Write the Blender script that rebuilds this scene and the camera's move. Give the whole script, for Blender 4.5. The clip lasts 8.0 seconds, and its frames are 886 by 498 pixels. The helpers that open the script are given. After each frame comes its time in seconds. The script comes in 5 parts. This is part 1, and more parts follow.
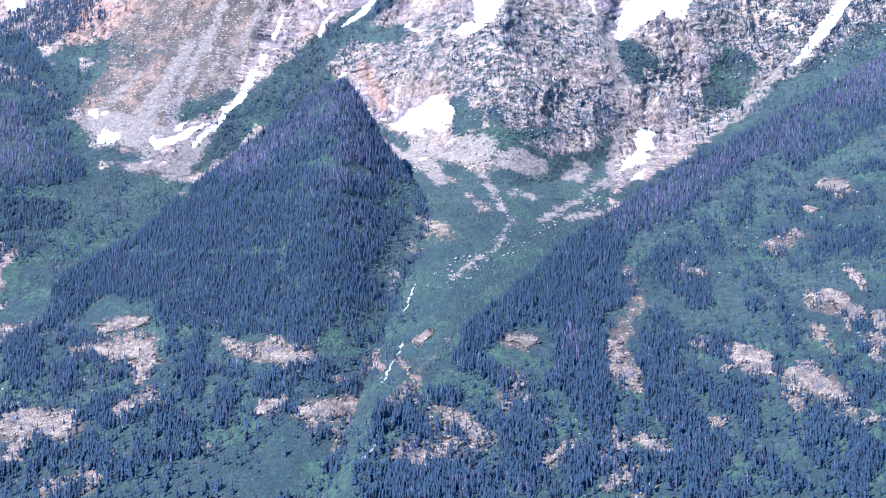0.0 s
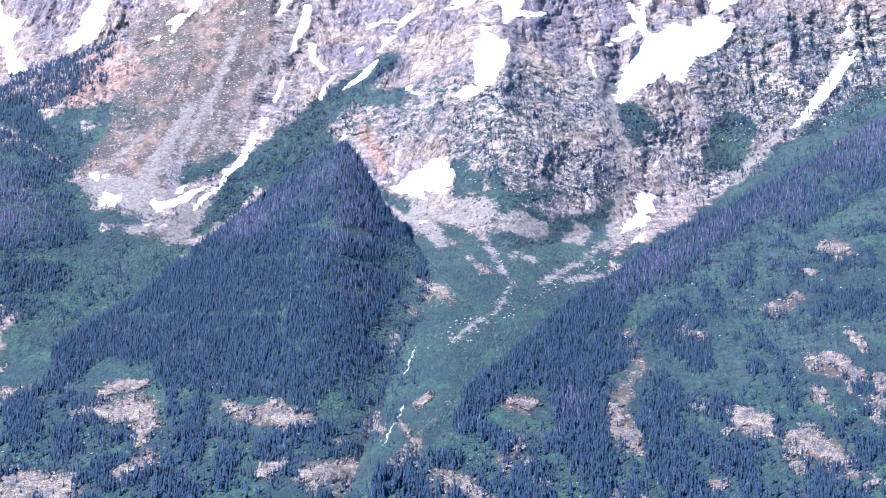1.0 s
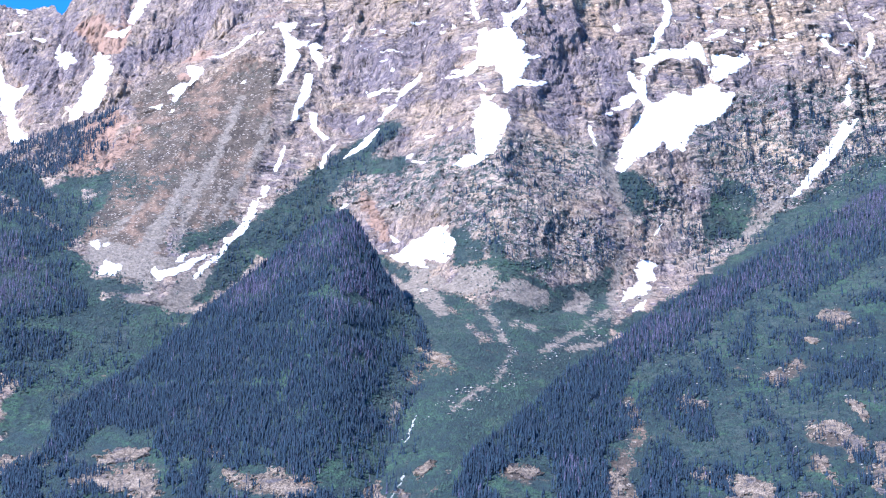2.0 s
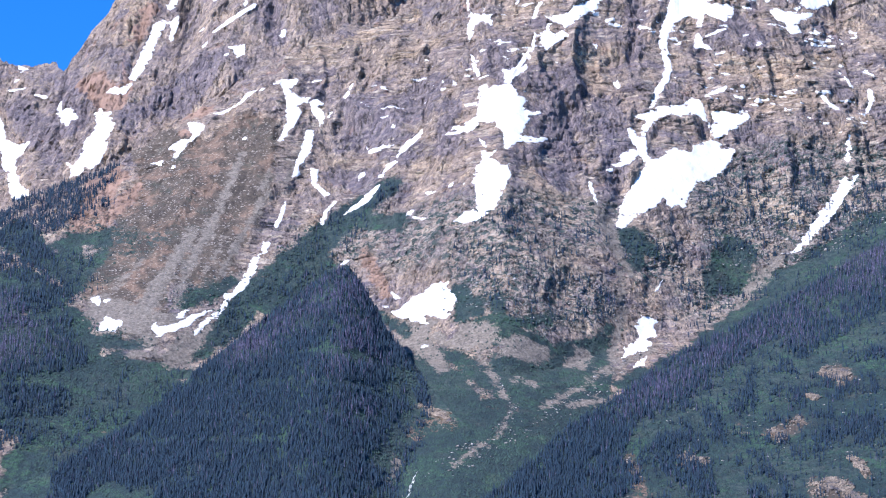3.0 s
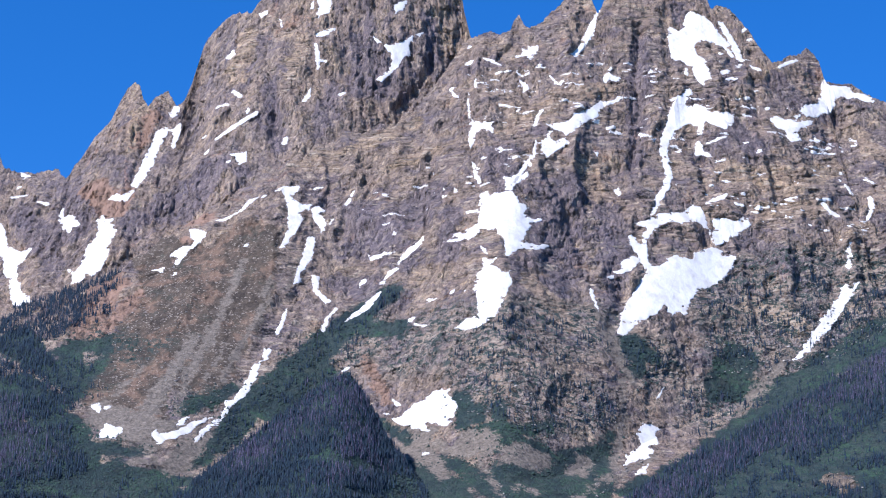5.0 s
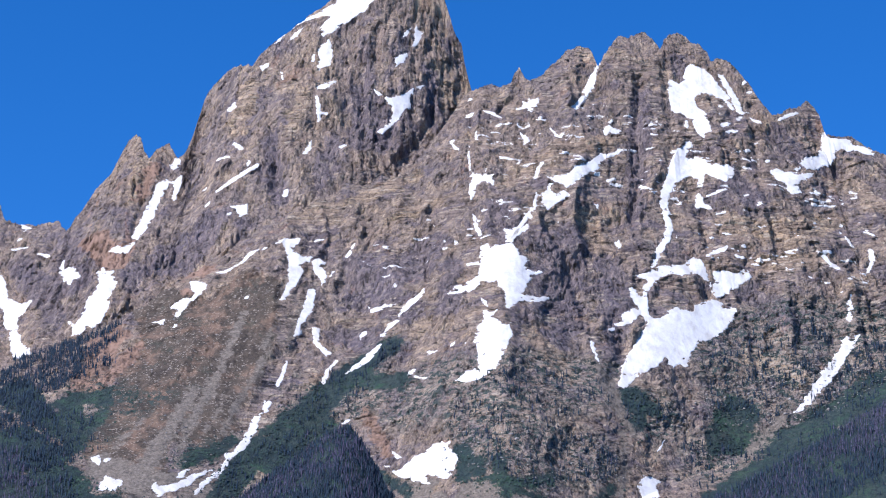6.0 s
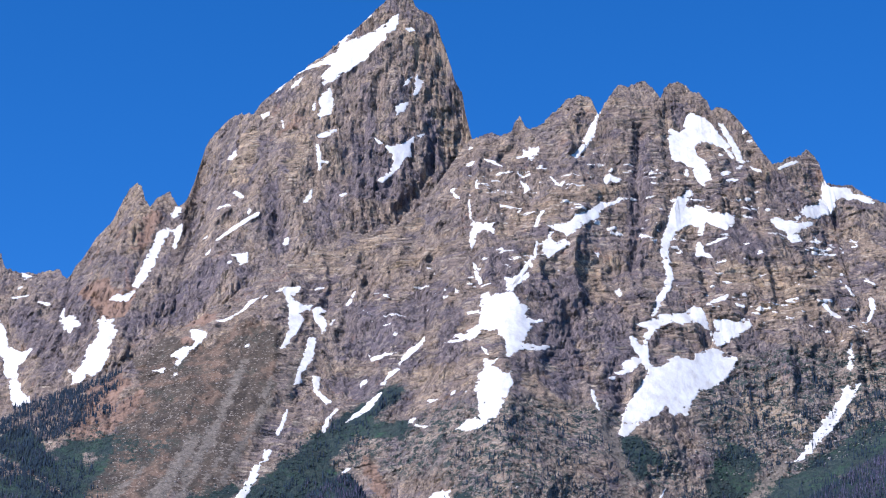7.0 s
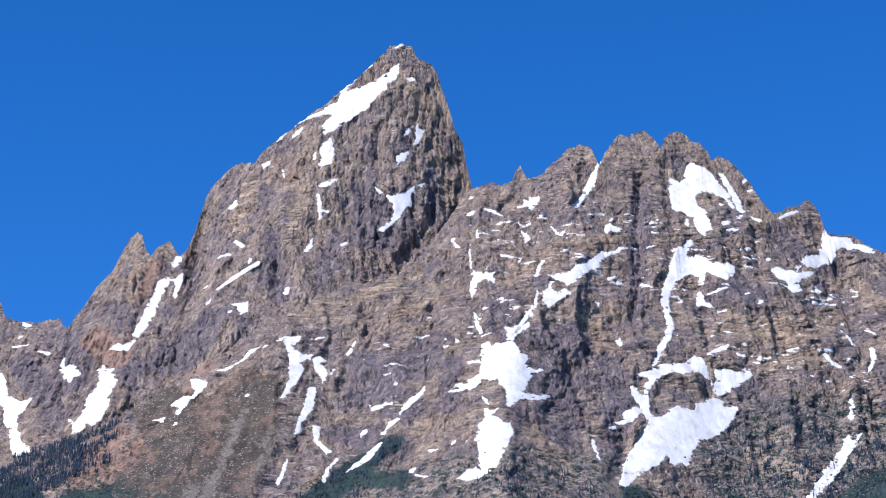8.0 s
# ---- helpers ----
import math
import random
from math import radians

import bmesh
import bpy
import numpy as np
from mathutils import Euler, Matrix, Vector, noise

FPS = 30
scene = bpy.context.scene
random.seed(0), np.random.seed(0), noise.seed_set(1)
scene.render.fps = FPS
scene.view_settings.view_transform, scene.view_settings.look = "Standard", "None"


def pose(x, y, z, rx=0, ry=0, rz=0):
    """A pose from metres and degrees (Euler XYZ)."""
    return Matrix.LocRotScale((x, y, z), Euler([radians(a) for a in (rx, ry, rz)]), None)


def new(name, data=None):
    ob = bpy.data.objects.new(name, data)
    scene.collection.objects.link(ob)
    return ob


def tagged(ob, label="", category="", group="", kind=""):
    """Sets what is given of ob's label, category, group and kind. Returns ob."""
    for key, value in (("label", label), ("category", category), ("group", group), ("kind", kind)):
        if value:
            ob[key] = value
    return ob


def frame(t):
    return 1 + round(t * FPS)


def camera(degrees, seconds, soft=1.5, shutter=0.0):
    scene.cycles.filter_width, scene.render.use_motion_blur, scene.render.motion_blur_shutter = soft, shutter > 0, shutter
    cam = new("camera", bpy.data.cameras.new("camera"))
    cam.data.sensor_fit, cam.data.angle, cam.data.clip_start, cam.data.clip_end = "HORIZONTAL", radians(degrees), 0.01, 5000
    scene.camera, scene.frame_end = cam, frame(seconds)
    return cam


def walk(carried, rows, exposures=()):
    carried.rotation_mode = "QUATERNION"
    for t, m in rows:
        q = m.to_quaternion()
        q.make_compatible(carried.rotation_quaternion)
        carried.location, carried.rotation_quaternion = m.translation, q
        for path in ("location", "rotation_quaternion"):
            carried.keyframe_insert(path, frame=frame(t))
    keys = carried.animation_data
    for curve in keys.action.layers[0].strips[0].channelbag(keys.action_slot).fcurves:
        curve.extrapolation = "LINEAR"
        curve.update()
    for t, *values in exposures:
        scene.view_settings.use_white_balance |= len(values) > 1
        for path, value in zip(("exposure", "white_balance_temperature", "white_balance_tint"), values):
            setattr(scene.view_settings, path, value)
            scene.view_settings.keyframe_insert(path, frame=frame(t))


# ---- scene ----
EYE = 1.7
cam = camera(22.18, 8.0, 1.1)
ROWS = [
    (0.0, -0.001, 8.000, -0.039),
    (0.5, 0.006, 8.804, -0.036),
    (1.0, 0.013, 9.586, -0.032),
    (1.5, 0.021, 10.472, -0.027),
    (3.0, 0.043, 12.745, -0.004),
    (3.5, 0.050, 13.335, 0.006),
    (4.0, 0.058, 13.988, 0.017),
    (4.5, 0.066, 14.716, 0.029),
    (6.0, 0.089, 16.779, 0.073),
    (6.5, 0.096, 17.341, 0.090),
    (7.0, 0.104, 18.006, 0.109),
    (7.5, 0.112, 18.662, 0.128),
    (8.0, 0.120, 19.261, 0.149),
]
EXPOSURES = [(0.0, 2.4, 4950, 22), (1.6, 2.2, 5020, 21), (2.8, 1.62, 5230, 20), (4.5, 1.2, 5370, 20), (6.0, 1.02, 5450, 20), (8.0, 1.0, 5450, 20)]
walk(cam, [(t, pose(0, 0, EYE, 0, 0, yaw) @ pose(0, 0, 0, 90 + pitch) @ pose(0, 0, 0, 0, 0, roll)) for t, yaw, pitch, roll in ROWS], EXPOSURES)

# ---- light: high clear-day sun from the left, behind the camera ----
SUN_HEIGHT, SUN_TURN = 46.0, 235.0   # degrees; turn is clockwise from the way the camera looks
world = bpy.data.worlds.new("sky")
scene.world = world
world.use_nodes = True
sky = world.node_tree.nodes.new("ShaderNodeTexSky")
sky.sky_type = "NISHITA"
sky.sun_disc = False
sky.sun_elevation, sky.sun_rotation = radians(SUN_HEIGHT), radians(SUN_TURN)
sky.altitude, sky.air_density, sky.dust_density, sky.ozone_density = 3000, 1.0, 0.0, 6.0
back = world.node_tree.nodes["Background"]
back.inputs["Strength"].default_value = 0.08
deep = world.node_tree.nodes.new("ShaderNodeHueSaturation")
deep.inputs["Saturation"].default_value = 1.22
world.node_tree.links.new(sky.outputs[0], deep.inputs["Color"])
world.node_tree.links.new(deep.outputs[0], back.inputs["Color"])
sun = new("sun", bpy.data.lights.new("sun", "SUN"))
sun.data.energy, sun.data.angle, sun.data.color = 3.5, radians(0.53), (1.0, 0.93, 0.81)
sun.matrix_basis = Matrix.Rotation(-radians(SUN_TURN), 4, "Z") @ pose(0, 0, 0, -(90 - SUN_HEIGHT))


# ---- materials ----
def material(name, rough=0.9, bump=0.0):
    m = bpy.data.materials.new(name)
    m.use_nodes = True
    t = m.node_tree
    b = t.nodes["Principled BSDF"]
    b.inputs["Roughness"].default_value = rough
    b.inputs["Specular IOR Level"].default_value = 0.5
    return m, t, b


def node(t, kind, **inputs):
    n = t.nodes.new(kind)
    for key, value in inputs.items():
        s = n.inputs[key]
        if hasattr(value, "is_output"):
            t.links.new(value, s)
        else:
            s.default_value = value
    return n


def world_point(t, sx=1.0, sy=1.0, sz=1.0):
    g = t.nodes.new("ShaderNodeNewGeometry")
    m = node(t, "ShaderNodeVectorMath", Vector=g.outputs["Position"])
    m.operation = "MULTIPLY"
    m.inputs[1].default_value = (sx, sy, sz)
    return m.outputs[0]


def noise_at(t, scale, detail=4.0, rough=0.6, stretch=(1, 1, 1), distort=0.0):
    n = node(t, "ShaderNodeTexNoise", Vector=world_point(t, *stretch), Scale=scale, Detail=detail, Roughness=rough, Distortion=distort)
    return n.outputs["Fac"]


def ramp(t, fac, *stops):
    n = node(t, "ShaderNodeValToRGB", Fac=fac)
    e = n.color_ramp.elements
    while len(e) < len(stops):
        e.new(0.5)
    for k, (at, c) in zip(e, stops):
        k.position, k.color = at, (*c, 1) if len(c) == 3 else (c[0], c[0], c[0], 1)
    return n.outputs["Color"]


def blend(t, fac, a, b, kind="MIX"):
    n = t.nodes.new("ShaderNodeMix")
    n.data_type, n.blend_type = "RGBA", kind
    for s, v in ((n.inputs[0], fac), (n.inputs[6], a), (n.inputs[7], b)):
        if hasattr(v, "is_output"):
            t.links.new(v, s)
        else:
            s.default_value = v if isinstance(v, float) else (*v, 1)
    return n.outputs[2]


def calc(t, kind, a, b=0.0):
    n = t.nodes.new("ShaderNodeMath")
    n.operation = kind
    for s, v in zip(n.inputs, (a, b)):
        if hasattr(v, "is_output"):
            t.links.new(v, s)
        else:
            s.default_value = v
    return n.outputs[0]


def attr(t, name):
    n = t.nodes.new("ShaderNodeAttribute")
    n.attribute_name = name
    return n.outputs["Fac"]


def ragged(t, mask, scale, amount, stretch=(1, 1, 1)):
    """A soft mask with a ragged, patchy edge."""
    n = noise_at(t, scale, 8, 0.72, stretch)
    s = calc(t, "ADD", mask, calc(t, "MULTIPLY", calc(t, "SUBTRACT", n, 0.5), amount))
    return ramp(t, s, (0.4, (0.0,)), (0.6, (1.0,)))


def bumped(t, b, height, strength, distance):
    n = node(t, "ShaderNodeBump", Height=height, Strength=strength, Distance=distance)
    t.links.new(n.outputs[0], b.inputs["Normal"])


def dipped_point(t, along, across, turn=-17.0):
    """Places in a bedding that dips by turn degrees: along it, and across it."""
    g = t.nodes.new("ShaderNodeNewGeometry")
    n = node(t, "ShaderNodeMapping", Vector=g.outputs["Position"], Rotation=(0, radians(turn), 0), Scale=(along, along, across))
    return n.outputs[0]


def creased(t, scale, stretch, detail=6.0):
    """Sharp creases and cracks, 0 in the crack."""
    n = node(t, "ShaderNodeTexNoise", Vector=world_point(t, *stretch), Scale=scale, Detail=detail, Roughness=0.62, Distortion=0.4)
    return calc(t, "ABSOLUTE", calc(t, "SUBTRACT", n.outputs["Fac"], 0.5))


def cells(t, scale, along, across, turn, warp):
    """Broken slabs, long along and short across the joints: a random colour for each, and how far in from its edge."""
    p = dipped_point(t, along, across, turn)
    w = node(t, "ShaderNodeTexNoise", Vector=p, Scale=scale * 1.7, Detail=3.0, Roughness=0.6).outputs["Color"]
    w = vector(t, "SCALE", vector(t, "SUBTRACT", w, (0.5, 0.5, 0.5)), warp / scale)
    p = vector(t, "ADD", p, w)
    slab = node(t, "ShaderNodeTexVoronoi", Vector=p, Scale=scale)
    rim = node(t, "ShaderNodeTexVoronoi", Vector=p, Scale=scale)
    rim.feature = "DISTANCE_TO_EDGE"
    return slab.outputs["Color"], rim.outputs["Distance"]


def vector(t, kind, a, b):
    n = t.nodes.new("ShaderNodeVectorMath")
    n.operation = kind
    t.links.new(a, n.inputs[0])
    s = n.inputs["Scale"] if kind == "SCALE" else n.inputs[1]
    if hasattr(b, "is_output"):
        t.links.new(b, s)
    elif b is not None:
        s.default_value = b
    return n.outputs[0]


def split(t, colour, k):
    return node(t, "ShaderNodeSeparateColor", Color=colour).outputs[k]


def mountain_material(name, fluted, tall=1.2, pale=1.0):
    """Jointed granite with scree, turf and shrubs by mask; it breaks into dipping ledges, or into upright ribs where fluted."""
    m, t, b = material(name, 0.92)
    big = noise_at(t, 0.006, 5, 0.65)
    mid = noise_at(t, 0.03, 7, 0.74, (1, 1, 0.7))
    fine = noise_at(t, 0.16, 7, 0.78, (1, 1, 1.3))
    rim_fade = noise_at(t, 0.035, 5, 0.7)
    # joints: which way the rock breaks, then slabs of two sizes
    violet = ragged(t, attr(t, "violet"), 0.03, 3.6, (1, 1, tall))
    tan = ragged(t, attr(t, "tan"), 0.025, 3.0)
    upright = calc(t, "ADD", calc(t, "ADD", noise_at(t, 0.011, 5, 0.7, (1, 1, 0.6)), fluted), calc(t, "MULTIPLY", calc(t, "SUBTRACT", violet, tan), 0.1))
    upright = ramp(t, upright, (0.49, (0.0,)), (0.51, (1.0,)))
    tones, tilts, rims = [], [], []
    for ledge_size, rib_size in ((0.1, 0.1), (0.27, 0.27)):
        ledge, ledge_rim = cells(t, ledge_size, 0.22, 1.0, -14.0, 0.3)
        rib, rib_rim = cells(t, rib_size, 1.0, 0.17, 8.0, 0.28)
        tilts.append(blend(t, upright, ledge, rib))
        tones.append(split(t, tilts[-1], 0))
        rims.append(calc(t, "ADD", ledge_rim, calc(t, "MULTIPLY", upright, calc(t, "SUBTRACT", rib_rim, ledge_rim))))
    grain = node(t, "ShaderNodeTexVoronoi", Vector=dipped_point(t, 0.7, 1.0), Scale=0.55).outputs["Color"]
    # granite: violet grey, tan weathering, rusty stains; wall violet also carries painted shade
    rock = ramp(t, mid, (0.36, (0.19, 0.16, 0.158)), (0.5, (0.27, 0.226, 0.2)), (0.64, (0.38, 0.315, 0.25)))
    rock = blend(t, ramp(t, big, (0.44, (0.0,)), (0.56, (0.6,))), rock, blend(t, mid, (0.25, 0.19, 0.14), (0.44, 0.355, 0.265)))
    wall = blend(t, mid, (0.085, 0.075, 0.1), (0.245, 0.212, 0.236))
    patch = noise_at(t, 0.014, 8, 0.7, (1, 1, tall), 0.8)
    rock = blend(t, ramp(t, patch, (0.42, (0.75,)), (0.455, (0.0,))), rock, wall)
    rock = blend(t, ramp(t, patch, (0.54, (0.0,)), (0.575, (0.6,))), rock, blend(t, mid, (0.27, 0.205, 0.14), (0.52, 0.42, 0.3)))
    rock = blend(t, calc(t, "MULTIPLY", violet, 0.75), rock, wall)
    rock = blend(t, calc(t, "MULTIPLY", tan, 0.8), rock, blend(t, mid, (0.27, 0.205, 0.14), (0.52, 0.415, 0.29)))
    stain = noise_at(t, 0.02, 7, 0.72, (1, 1, 0.5 * tall), 0.5)
    rock = blend(t, ramp(t, stain, (0.6, (0.0,)), (0.65, (0.5,))), rock, blend(t, fine, (0.24, 0.13, 0.08), (0.44, 0.27, 0.18)))
    rock = blend(t, 0.9, rock, ramp(t, tones[0], (0.0, (0.62, 0.6, 0.64)), (0.35, (0.86, 0.85, 0.87)), (0.7, (1.08, 1.07, 1.04)), (1.0, (1.4, 1.36, 1.26))), "MULTIPLY")
    rock = blend(t, 0.9, rock, ramp(t, tones[1], (0.0, (0.72, 0.71, 0.75)), (0.5, (0.98, 0.98, 0.98)), (1.0, (1.28, 1.26, 1.19))), "MULTIPLY")
    shelf = calc(t, "MULTIPLY", ramp(t, split(t, tilts[1], 1), (0.8, (0.0,)), (0.82, (0.8,))), ramp(t, rim_fade, (0.42, (0.1,)), (0.55, (1.0,))))
    rock = blend(t, calc(t, "MULTIPLY", shelf, calc(t, "SUBTRACT", 1.0, calc(t, "MULTIPLY", upright, 0.6))), rock, (0.5, 0.435, 0.34))
    # cracks: the shade in joints and creases is multiplied into the rock colour
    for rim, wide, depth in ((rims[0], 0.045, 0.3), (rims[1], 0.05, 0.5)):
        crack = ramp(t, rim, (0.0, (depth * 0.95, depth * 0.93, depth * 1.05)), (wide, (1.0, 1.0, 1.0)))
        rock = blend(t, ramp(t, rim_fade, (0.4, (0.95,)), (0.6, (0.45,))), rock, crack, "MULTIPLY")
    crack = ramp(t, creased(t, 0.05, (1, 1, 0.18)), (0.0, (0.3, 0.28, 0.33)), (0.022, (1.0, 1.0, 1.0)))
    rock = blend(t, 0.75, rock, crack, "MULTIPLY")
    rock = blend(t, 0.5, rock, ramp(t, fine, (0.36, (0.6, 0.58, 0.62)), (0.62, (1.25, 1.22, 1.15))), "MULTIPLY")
    rock = blend(t, 0.5, rock, ramp(t, split(t, grain, 0), (0.0, (0.68, 0.67, 0.7)), (0.5, (0.98, 0.98, 0.98)), (1.0, (1.34, 1.32, 1.25))), "MULTIPLY")
    rock = blend(t, 1.0, rock, (pale * 1.05, pale, pale * 0.94), "MULTIPLY")
    rust = blend(t, mid, (0.17, 0.1, 0.066), (0.37, 0.235, 0.16))
    # loose stone: brown scree combed downhill, pale talus
    gullied = ramp(t, noise_at(t, 0.035, 6, 0.7, (1, 1, 0.13), 0.3), (0.36, (0.62, 0.6, 0.6)), (0.5, (0.95, 0.93, 0.91)), (0.62, (1.4, 1.38, 1.34)))
    scree = blend(t, 0.9, ramp(t, fine, (0.36, (0.042, 0.03, 0.021)), (0.62, (0.1, 0.076, 0.053))), gullied, "MULTIPLY")
    scree = blend(t, ramp(t, split(t, grain, 1), (0.91, (0.0,)), (0.93, (0.55,))), scree, (0.42, 0.36, 0.29))
    scree = blend(t, ramp(t, noise_at(t, 0.014, 6, 0.72, (1, 1, 0.5)), (0.52, (0.0,)), (0.6, (0.5,))), scree, blend(t, fine, (0.17, 0.095, 0.06), (0.36, 0.23, 0.145)))
    scree = blend(t, ramp(t, noise_at(t, 0.03, 7, 0.75, (1, 1, 0.5)), (0.56, (0.0,)), (0.6, (0.55,))), scree, (0.045, 0.05, 0.035))
    talus = blend(t, 0.7, ramp(t, fine, (0.36, (0.1, 0.083, 0.064)), (0.62, (0.25, 0.21, 0.165))), ramp(t, split(t, grain, 0), (0.0, (0.6, 0.58, 0.58)), (1.0, (1.25, 1.22, 1.18))), "MULTIPLY")
    # turf, dry grass, low shrubs; greens are blued with painted distance haze
    grass = ramp(t, noise_at(t, 0.05, 7, 0.74), (0.34, (0.0055, 0.018, 0.022)), (0.5, (0.01, 0.029, 0.03)), (0.66, (0.025, 0.052, 0.035)))
    grass = blend(t, ramp(t, noise_at(t, 0.012, 6, 0.7), (0.5, (0.0,)), (0.58, (0.65,))), grass, blend(t, fine, (0.018, 0.054, 0.028), (0.05, 0.108, 0.05)))
    grass = blend(t, ramp(t, noise_at(t, 0.018, 7, 0.75, (1, 1, 1.5)), (0.53, (0.0,)), (0.68, (0.5,))), grass, (0.075, 0.07, 0.052))
    grass = blend(t, ramp(t, noise_at(t, 0.1, 6, 0.75), (0.49, (0.0,)), (0.54, (0.8,))), grass, (0.0075, 0.021, 0.026))
    grass = blend(t, 0.8, grass, ramp(t, split(t, grain, 2), (0.0, (0.5, 0.54, 0.56)), (1.0, (1.3, 1.25, 1.1))), "MULTIPLY")
    turf = ragged(t, attr(t, "grass"), 0.03, 2.2)
    loose = ragged(t, attr(t, "scree"), 0.02, 2.8)
    heap = ragged(t, attr(t, "talus"), 0.06, 2.4)
    tufts = calc(t, "MULTIPLY", attr(t, "shrub"), ramp(t, noise_at(t, 0.08, 8, 0.8, (1, 1, 1.3)), (0.51, (0.0,)), (0.525, (1.0,))))
    chips = calc(t, "MULTIPLY", attr(t, "shrub"), ramp(t, split(t, grain, 2), (0.74, (0.0,)), (0.76, (0.35,))))
    rock = blend(t, chips, rock, blend(t, fine, (0.26, 0.232, 0.185), (0.48, 0.44, 0.36)))
    c = blend(t, ragged(t, attr(t, "rust"), 0.03, 3.0), rock, rust)
    c = blend(t, turf, c, grass)
    c = blend(t, loose, c, scree)
    c = blend(t, tufts, c, blend(t, fine, (0.012, 0.026, 0.028), (0.045, 0.062, 0.048)))
    c = blend(t, heap, c, talus)
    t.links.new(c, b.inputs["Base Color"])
    # relief: creases and grain, then each slab's own tilt
    hard = calc(t, "SUBTRACT", 1.0, calc(t, "MULTIPLY", calc(t, "MAXIMUM", turf, calc(t, "MAXIMUM", loose, heap)), 0.75))
    h = calc(t, "ADD", calc(t, "MULTIPLY", calc(t, "MINIMUM", creased(t, 0.07, (1, 1, 0.22)), 0.14), 2.0), calc(t, "MULTIPLY", calc(t, "MINIMUM", rims[0], 0.2), 1.2))
    h = calc(t, "ADD", calc(t, "MULTIPLY", h, hard), calc(t, "MULTIPLY", fine, 0.5))
    n = node(t, "ShaderNodeBump", Height=h, Strength=0.9, Distance=7.0).outputs[0]
    for tilt, much in ((tilts[0], 0.75), (tilts[1], 0.7), (grain, 0.6)):
        lean = vector(t, "SUBTRACT", tilt, (0.5, 0.5, 0.5))
        n = vector(t, "ADD", n, vector(t, "SCALE", lean, calc(t, "MULTIPLY", hard, much)))
    t.links.new(vector(t, "NORMALIZE", n, None), b.inputs["Normal"])
    return m


def snow_material():
    m, t, b = material("old_snow", 0.75)
    c = ramp(t, noise_at(t, 0.05, 6, 0.7, (1, 1, 0.3)), (0.32, (0.49, 0.455, 0.405)), (0.58, (0.7, 0.68, 0.64)))
    t.links.new(c, b.inputs["Base Color"])
    bumped(t, b, noise_at(t, 0.12, 4, 0.6), 0.5, 2.0)
    return m


def tree_material(name, dark, light):
    m, t, b = material(name, 0.95)
    g = t.nodes.new("ShaderNodeNewGeometry")
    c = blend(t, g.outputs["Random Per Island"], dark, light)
    # dead wood grey, pushed to violet by the haze put into its colour
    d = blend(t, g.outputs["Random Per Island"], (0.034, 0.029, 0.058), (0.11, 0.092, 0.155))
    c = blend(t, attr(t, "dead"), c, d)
    t.links.new(c, b.inputs["Base Color"])
    return m


def outcrop_material(name, tones, bump):
    m, t, b = material(name, 0.9)
    fine = noise_at(t, 0.22, 7, 0.75, (1, 1, 2.2))
    c = ramp(t, noise_at(t, 0.045, 6, 0.7), *tones)
    c = blend(t, 0.9, c, ramp(t, fine, (0.32, (0.45, 0.44, 0.46)), (0.62, (1.12, 1.1, 1.06))), "MULTIPLY")
    c = blend(t, 0.85, c, ramp(t, creased(t, 0.1, (1, 1, 2.0)), (0.0, (0.3, 0.28, 0.3)), (0.05, (1.0, 1.0, 1.0))), "MULTIPLY")
    c = blend(t, 0.7, c, ramp(t, creased(t, 0.3, (1, 1, 1.4)), (0.0, (0.35, 0.33, 0.35)), (0.06, (1.0, 1.0, 1.0))), "MULTIPLY")
    t.links.new(c, b.inputs["Base Color"])
    bumped(t, b, fine, 1.0, bump)
    return m


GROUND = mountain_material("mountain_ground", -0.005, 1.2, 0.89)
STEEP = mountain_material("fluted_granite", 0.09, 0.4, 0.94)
OUTCROP = outcrop_material("weathered_outcrop", ((0.38, (0.17, 0.15, 0.15)), (0.47, (0.28, 0.215, 0.15)), (0.62, (0.44, 0.35, 0.25))), 5.0)
FOAM = outcrop_material("white_water", ((0.4, (0.22, 0.24, 0.2)), (0.6, (0.6, 0.61, 0.58))), 0.3)
STONE = outcrop_material("pale_boulder", ((0.35, (0.3, 0.28, 0.25)), (0.65, (0.52, 0.48, 0.43))), 0.5)
SNOW = snow_material()
BARK = outcrop_material("conifer_bark", ((0.35, (0.07, 0.05, 0.04)), (0.65, (0.14, 0.11, 0.09))), 0.2)
# needle greens pushed blue: aerial haze is put into the base colour
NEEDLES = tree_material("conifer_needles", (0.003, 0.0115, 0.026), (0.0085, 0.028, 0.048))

SHRUB = tree_material("shrub_leaves", (0.007, 0.02, 0.021), (0.022, 0.048, 0.034))


# ---- relief: masses of the range, each a face given by level lines of (x, y, z) from foot to crest ----
def hashed(ix, iy, iz, seed):
    n = (ix * 374761393 + iy * 668265263 + iz * 2147483647 + seed * 144665) & 0xFFFFFFFF
    n = ((n ^ (n >> 13)) * 1274126177) & 0xFFFFFFFF
    n = ((n ^ (n >> 16)) * 2246822519) & 0xFFFFFFFF
    return ((n ^ (n >> 15)) & 0xFFFF) / 32767.5 - 1.0


